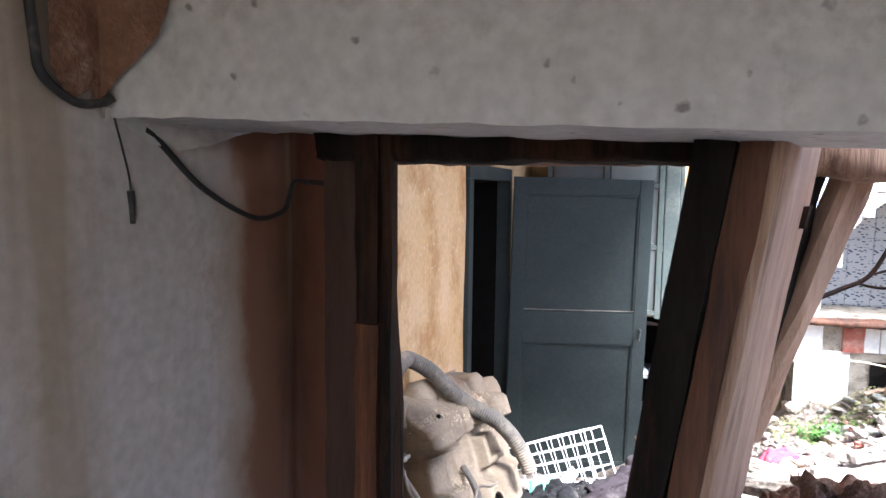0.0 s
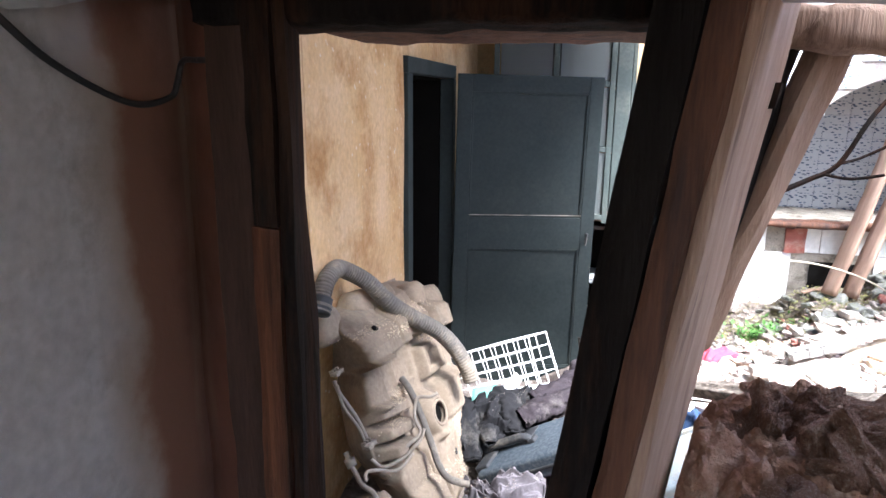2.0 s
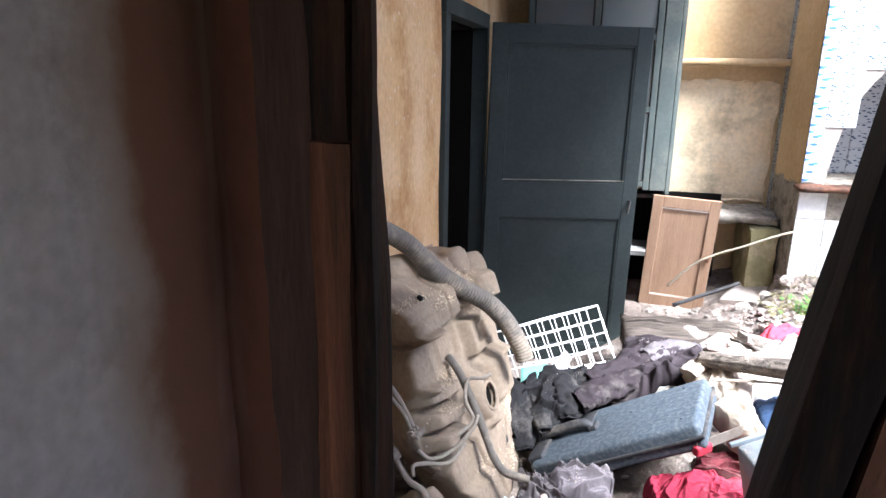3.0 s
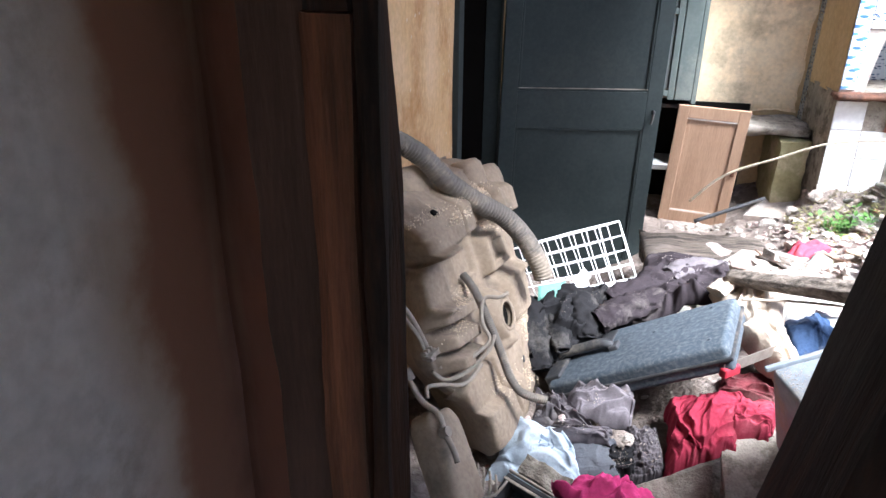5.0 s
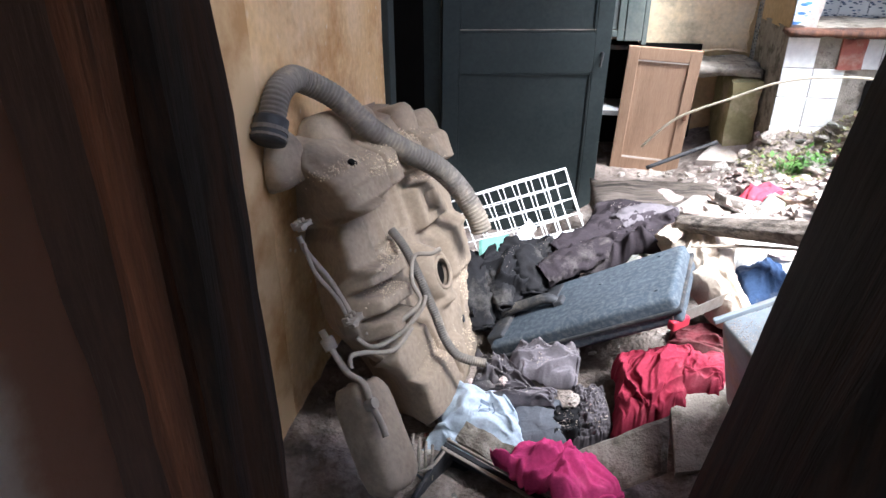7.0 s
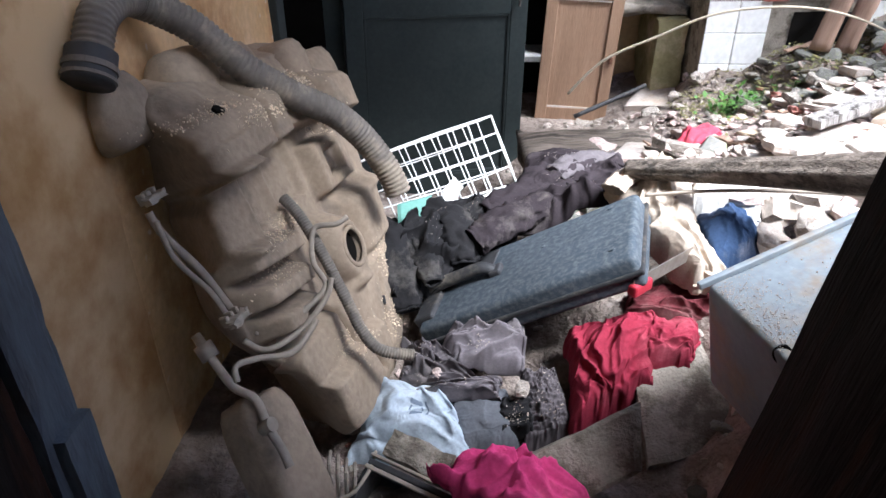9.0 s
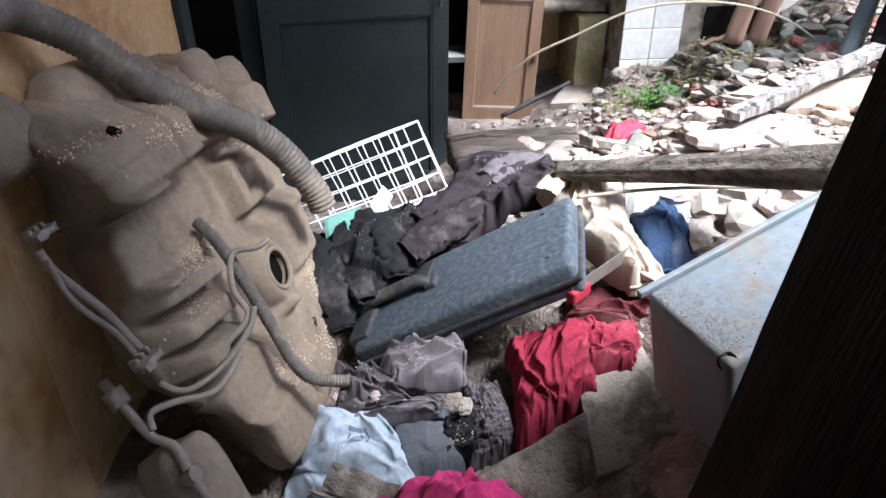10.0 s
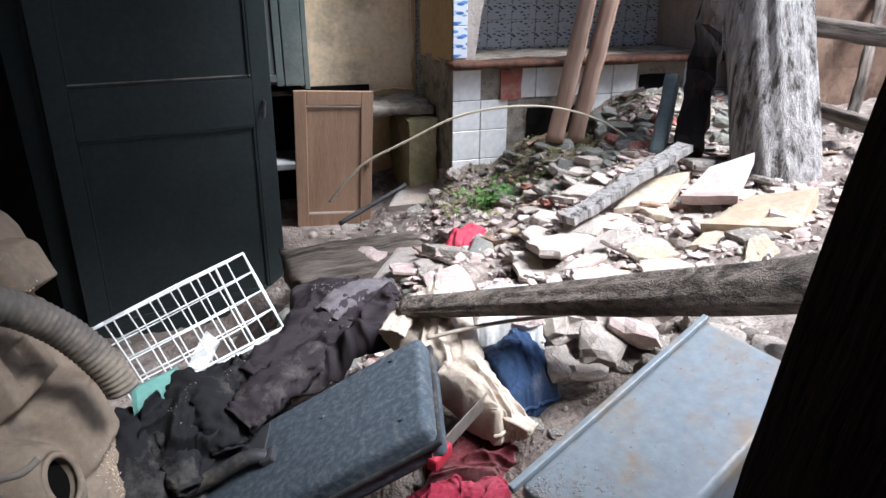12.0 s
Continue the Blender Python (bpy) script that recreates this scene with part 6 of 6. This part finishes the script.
scatter("plaster_piece", "broken grey-brown fragment beside the basket", "plaster piece", [grey[0], grey[1], grey[3]], (-0.25, 0.5, 2.9, 3.6), 50, (0.02, 0.09), group="plaster pieces", tilt=22)
scatter("small_stone", "small stone lying among the clothes", "stone", pale + grey, (-0.6, 0.35, 1.5, 3.2), 70, (0.008, 0.028), group="small stones")

for p_, s_ in (((0.582, 2.541, 0.411), 0.07), ((0.671, 2.487, 0.438), 0.075), ((0.738, 2.413, 0.473), 0.08), ((0.580, 2.365, 0.423), 0.06), ((0.660, 2.354, 0.447), 0.055), ((0.475, 2.349, 0.393), 0.045), ((0.513, 2.301, 0.389), 0.04), ((-0.105, 2.068, 0.163), 0.018), ((-0.289, 2.099, 0.174), 0.012), ((0.455, 2.485, 0.431), 0.035), ((0.082, 3.179, 0.230), 0.09), ((0.343, 3.781, 0.083), 0.08)):
    ob = new("lime_lump", pale[1 if rng.random() < 0.7 else 4])
    ob.matrix_basis = Matrix.Translation(p_) @ pose(0, 0, -s_ * 0.3, rng.uniform(-20, 20), rng.uniform(-20, 20), rng.uniform(0, 360)) @ Matrix.Diagonal((s_ * 1.3, s_, s_ * 0.9, 1))
    tagged(ob, "large white lime-covered stone in the heap", "stone", "lime lumps")
big = [slab_mesh(60 + i, 0.10 + 0.03 * (i % 2), m_) for i, m_ in enumerate((PINK_SLAB, WHITE_LUMP, WHITE_LUMP, PINK_SLAB, YELLOW_SLAB, WHITE_LUMP))]
scatter("plaster_piece", "wide flat plaster plate on the rubble", "plaster piece", big, (0.28, 1.75, 2.65, 3.8), 75, (0.05, 0.15), group="plaster pieces", tilt=14)
sliver = bpy.data.meshes.new("splinter_mesh")
sb = rough_bm((-0.5, -0.04, -0.025), (0.5, 0.04, 0.025), (8, 2, 2), 0.03, 5, 1, 0.01)
sb.to_mesh(sliver)
sb.free()
sliver.materials.append(LOG_WOOD)
sliver2 = sliver.copy()
sliver2.materials.clear()
sliver2.materials.append(RAW_WOOD)
for k in range(46):
    x, y = rng.uniform(0.1, 2.2), rng.uniform(2.7, 4.25)
    L = rng.uniform(0.06, 0.28)
    ob = new("wood_splinter", sliver if k % 3 else sliver2)
    ob.matrix_basis = pose(x, y, heap_z(x, y) + 0.015, rng.uniform(-20, 20), rng.uniform(-14, 14), rng.uniform(0, 360)) @ Matrix.Diagonal((L, rng.uniform(0.15, 0.4), rng.uniform(0.2, 0.4), 1))
    tagged(ob, "broken wood splinter lying on the rubble", "wood splinter", "wood splinters")
litter = bmesh.new()
for k in range(3200):
    x, y = rng.gauss(1.25, 0.38), rng.gauss(4.08, 0.17)
    if y > 4.33 or x < 0.75:
        continue
    a_ = rng.uniform(0, 6.28)
    L = rng.uniform(0.006, 0.016)
    z = heap_z(x, y) + rng.uniform(0.004, 0.02)
    d1, d2 = Vector((math.cos(a_), math.sin(a_), rng.uniform(-0.4, 0.4))) * L, Vector((-math.sin(a_), math.cos(a_), rng.uniform(-0.4, 0.4))) * L * 0.45
    c_ = Vector((x, y, z))
    litter.faces.new([litter.verts.new(q) for q in (c_ - d1, c_ + d2, c_ + d1, c_ - d2)])
tagged(part("leaf_litter", litter, material("dry_moss", (0.26, 0.26, 0.10), (0.16, 0.13, 0.06), 9, 60, 0.9, 0.1)), "dry leaves and moss over the stones", "leaf litter", kind="stuff")

chips = bmesh.new()
for k in range(2600):
    x, y = rng.uniform(-0.7, 2.6), rng.uniform(1.3, 4.5)
    if rng.random() > (0.25 if x < 0.3 else 1.0):
        continue
    r = rng.uniform(0.004, 0.015)
    mm = pose(x, y, heap_z(x, y) + r * 0.2, rng.uniform(0, 360), rng.uniform(0, 360), 0) @ Matrix.Diagonal((1.4, 1.0, 0.6, 1))
    bmesh.ops.create_icosphere(chips, subdivisions=1, radius=r, matrix=mm)
tagged(part("rubble_chips", chips, STONE), "small chips of mortar and stone over the heap", "rubble", kind="stuff")

flakes = bmesh.new()
for k in range(2400):
    x, y = rng.uniform(0.1, 1.9), rng.uniform(2.6, 4.1)
    r = 0.004 + 0.022 * rng.random() ** 2.5
    mm = pose(x, y, heap_z(x, y) + r * 0.25, rng.gauss(0, 16), rng.gauss(0, 16), rng.uniform(0, 360)) @ Matrix.Diagonal((rng.uniform(0.9, 1.6), 1.0, 0.28, 1))
    bmesh.ops.create_icosphere(flakes, subdivisions=1, radius=r, matrix=mm)
tagged(part("plaster_flakes", flakes, PINK_SLAB), "pinkish flakes of broken plaster covering the rubble", "rubble", kind="stuff")

for nm, lab, corners, th, mt, sd__ in (
        ("plaster_slab", "large pink plaster slab lying on the rubble", ((1.119, 3.482, 0.180), (1.396, 3.948, 0.201), (1.720, 3.857, 0.249), (1.490, 3.398, 0.243)), 0.035, PINK_SLAB, 1),
        ("plaster_slab", "yellow painted plaster slab beside the plank", ((1.127, 3.187, 0.398), (1.314, 3.319, 0.450), (1.515, 3.270, 0.491), (1.325, 3.134, 0.427)), 0.035, YELLOW_SLAB, 2),
        ("plaster_slab", "pinkish slab tilted against the post", ((1.333, 3.089, 0.461), (1.509, 3.174, 0.528), (1.635, 3.101, 0.588), (1.450, 2.950, 0.492)), 0.04, PINK_SLAB, 3),
        ("plaster_slab", "yellow slab with a white broken edge", ((1.254, 2.878, 0.437), (1.495, 2.935, 0.492), (1.631, 2.801, 0.548), (1.426, 2.669, 0.481)), 0.06, YELLOW_SLAB, 4),
        ("clay_tile", "flat dark red clay tile on the rubble", ((0.851, 3.649, 0.166), (0.954, 3.773, 0.185), (1.115, 3.724, 0.203), (0.996, 3.547, 0.192)), 0.02, RED_SLAB, 5),
        ("plaster_slab", "grey flat stone beside the red bag", ((0.632, 3.382, 0.196), (0.706, 3.466, 0.244), (0.752, 3.401, 0.232), (0.719, 3.302, 0.218)), 0.03, GREYSTONE, 6),
        ("plaster_slab", "pale flat slab before the log", ((0.282, 3.455, 0.114), (0.470, 3.787, 0.097), (0.720, 3.640, 0.146), (0.492, 3.280, 0.215)), 0.03, WHITE_LUMP, 7),
        ("plaster_slab", "white slab lying beside the timber", ((0.937, 3.435, 0.194), (1.031, 3.658, 0.185), (1.286, 3.725, 0.208), (1.099, 3.388, 0.215)), 0.03, WHITE_LUMP, 8),
        ("plaster_slab", "large white broken stone before the pier", ((0.590, 4.453, 0.061), (0.738, 4.659, 0.126), (0.928, 4.613, 0.151), (0.832, 4.350, 0.088)), 0.10, WHITE_LUMP, 9),
        ("plaster_slab", "flat greenish stone slab among grey stones", ((1.633, 4.221, 0.285), (1.750, 4.350, 0.313), (1.968, 4.256, 0.354), (1.850, 4.066, 0.320)), 0.06, CONCRETE, 10),
        ("glass_shard", "pale green glass shard on the rubble", ((1.436, 4.275, 0.274), (1.477, 4.349, 0.306), (1.550, 4.304, 0.330), (1.494, 4.224, 0.286)), 0.008, GREEN_PLASTIC, 11),
        ("paper_sheet", "pale green paper sheet lying by the weeds", ((1.074, 4.065, 0.198), (1.145, 4.189, 0.217), (1.343, 4.147, 0.248), (1.201, 3.967, 0.230)), 0.006, material("green_paper", (0.50, 0.62, 0.52), (0.42, 0.52, 0.44), 6, 60, 0.8, 0.1), 12)):
    plate(nm, lab, nm.replace("_", " "), corners, th, mt, sd__, "slabs on the rubble" if nm == "plaster_slab" else "")
cloth("red rag lying on the rubble", cloth_material("red_rag", (0.62, 0.08, 0.12), 0.3, (0.7, 0.45, 0.45)), ((0.587, 3.472, 0.150), (0.672, 3.652, 0.168), (0.852, 3.664, 0.193), (0.694, 3.434, 0.187)), bulge=0.05, fold=0.02, freq=5, seed=40, n=24)

# weeds
weeds = bmesh.new()
wc = Vector((0.991, 3.992, 0.167))
for k in range(170):
    p = wc + Vector((rng.gauss(0, 0.07), rng.gauss(0, 0.05), 0))
    p.z = heap_z(p.x, p.y) + rng.uniform(0.0, 0.09)
    u = Vector((rng.uniform(-1, 1), rng.uniform(-1, 1), rng.uniform(-0.2, 0.7))).normalized()
    v = u.cross(Vector((0, 0, 1))).normalized()
    L, wd = rng.uniform(0.02, 0.045), rng.uniform(0.006, 0.012)
    q = [weeds.verts.new(x) for x in (p, p + u * L * 0.5 + v * wd, p + u * L, p + u * L * 0.5 - v * wd)]
    weeds.faces.new(q)
    if k % 4 == 0:
        tube_bm([(p.x, p.y, heap_z(p.x, p.y) - 0.01), p], 0.0015, 4, 1, bm=weeds)
tagged(part("weed", weeds, LEAF), "small green weeds growing in the rubble", "plant", kind="stuff")

# ---- earth heap beside the post ----
bm = bmesh.new()
N = 150
grid = []
for j in range(N + 1):
    row = []
    for i in range(N + 1):
        x, y = 0.10 + 0.80 * i / N, 1.02 + 0.75 * j / N
        w = x - (0.10 + 0.30 * (y - 1.0))
        d = math.hypot((x - 0.37) / 0.44, (y - 1.28) / 0.38)
        p = Vector((x, y, 0))
        z = 0.96 * max(0, 1 - d ** 4)
        for cell, high in ((10.0, 0.06), (22.0, 0.05), (48.0, 0.03)):
            f1, f2 = noise.voronoi(p * cell + noise.noise_vector(p * cell * 0.7) * 0.4)[0][:2]
            z += high * (min(0.5, f2 - f1) - 0.25) * min(1, z * 3)
        z += 0.05 * noise.noise(p * 6) * min(1, z * 3)
        z = z * step(w, -0.03, 0.01)
        row.append(bm.verts.new((x + 0.01 * noise.noise(p * 30), y, max(z, -0.02) if d < 1.02 else -0.02)))
    grid.append(row)
for j in range(N):
    for i in range(N):
        bm.faces.new((grid[j][i], grid[j][i + 1], grid[j + 1][i + 1], grid[j + 1][i]))
tagged(part("earth_heap", bm, EARTH, smooth=True), "heap of crumbled reddish earth beside the door post", "earth heap", kind="stuff")
clods = [stone_mesh("clod_mesh", 40 + i, 0.75, EARTH, 3, 0.6) for i in range(4)]
for k in range(150):
    x, y = rng.uniform(0.12, 0.66), rng.uniform(1.06, 1.75)
    d = math.hypot((x - 0.37) / 0.44, (y - 1.28) / 0.38)
    if d > 0.9 or x < 0.17 + 0.3 * (y - 1.0):
        continue
    z = 0.96 * max(0, 1 - d ** 4)
    s = 0.010 + 0.05 * rng.random() ** 2
    ob = new("earth_clod", rng.choice(clods))
    ob.matrix_basis = pose(x, y, z, rng.uniform(0, 360), rng.uniform(0, 360), 0) @ Matrix.Diagonal((s * 1.3, s, s * 0.8, 1))
    tagged(ob, "reddish lump of dried earth on the heap", "earth clod", "clods of earth")

# ---- tiles ----
def tile_mesh(name, w, h, mat):
    bm = box_bm((-w / 2, -0.004, -h / 2), (w / 2, 0.004, h / 2), 0.002, 1)
    me = bpy.data.meshes.new(name)
    bm.to_mesh(me)
    bm.free()
    me.materials.append(mat)
    return me


white = tile_mesh("tile", TS - 0.004, TS - 0.004, TILE_WHITE)
for i in range(15):
    for j in range(6):
        x, z = TX + TS * (i + 0.5), 0.755 - TS * (j + 0.5)
        if (1.105 < x < 1.275 and z > 0.6) or (1.285 < x < 1.635 and 0.28 < z < 0.56) or (1.955 < x < 2.195 and 0.56 < z < 0.72):
            continue
        ob = new("tile", white)
        ob.parent = wall_low
        ob.matrix_basis = pose(x, TY - 0.003, z, rng.uniform(-0.4, 0.4), 0, 0)
blue, border = tile_mesh("tile", TS - 0.003, TS - 0.003, BLUE_TILE), tile_mesh("tile", 0.072, TS - 0.003, BORDER_TILE)
for j in range(11):
    z = 0.81 + TS * (j + 0.5)
    ob = new("tile", border)
    ob.parent = kitchen_wall
    ob.matrix_basis = pose(TX + 0.037, TY - 0.003, z)
    for i in range(14):
        x = TX + 0.075 + TS * (i + 0.5)
        if abs(x - 1.75) < 0.70 + 0.04 and z < arch(min(max(x, 1.06), 2.44)) + 0.06:
            continue
        ob = new("tile", blue)
        ob.parent = kitchen_wall
        ob.matrix_basis = pose(x, TY - 0.003, z)
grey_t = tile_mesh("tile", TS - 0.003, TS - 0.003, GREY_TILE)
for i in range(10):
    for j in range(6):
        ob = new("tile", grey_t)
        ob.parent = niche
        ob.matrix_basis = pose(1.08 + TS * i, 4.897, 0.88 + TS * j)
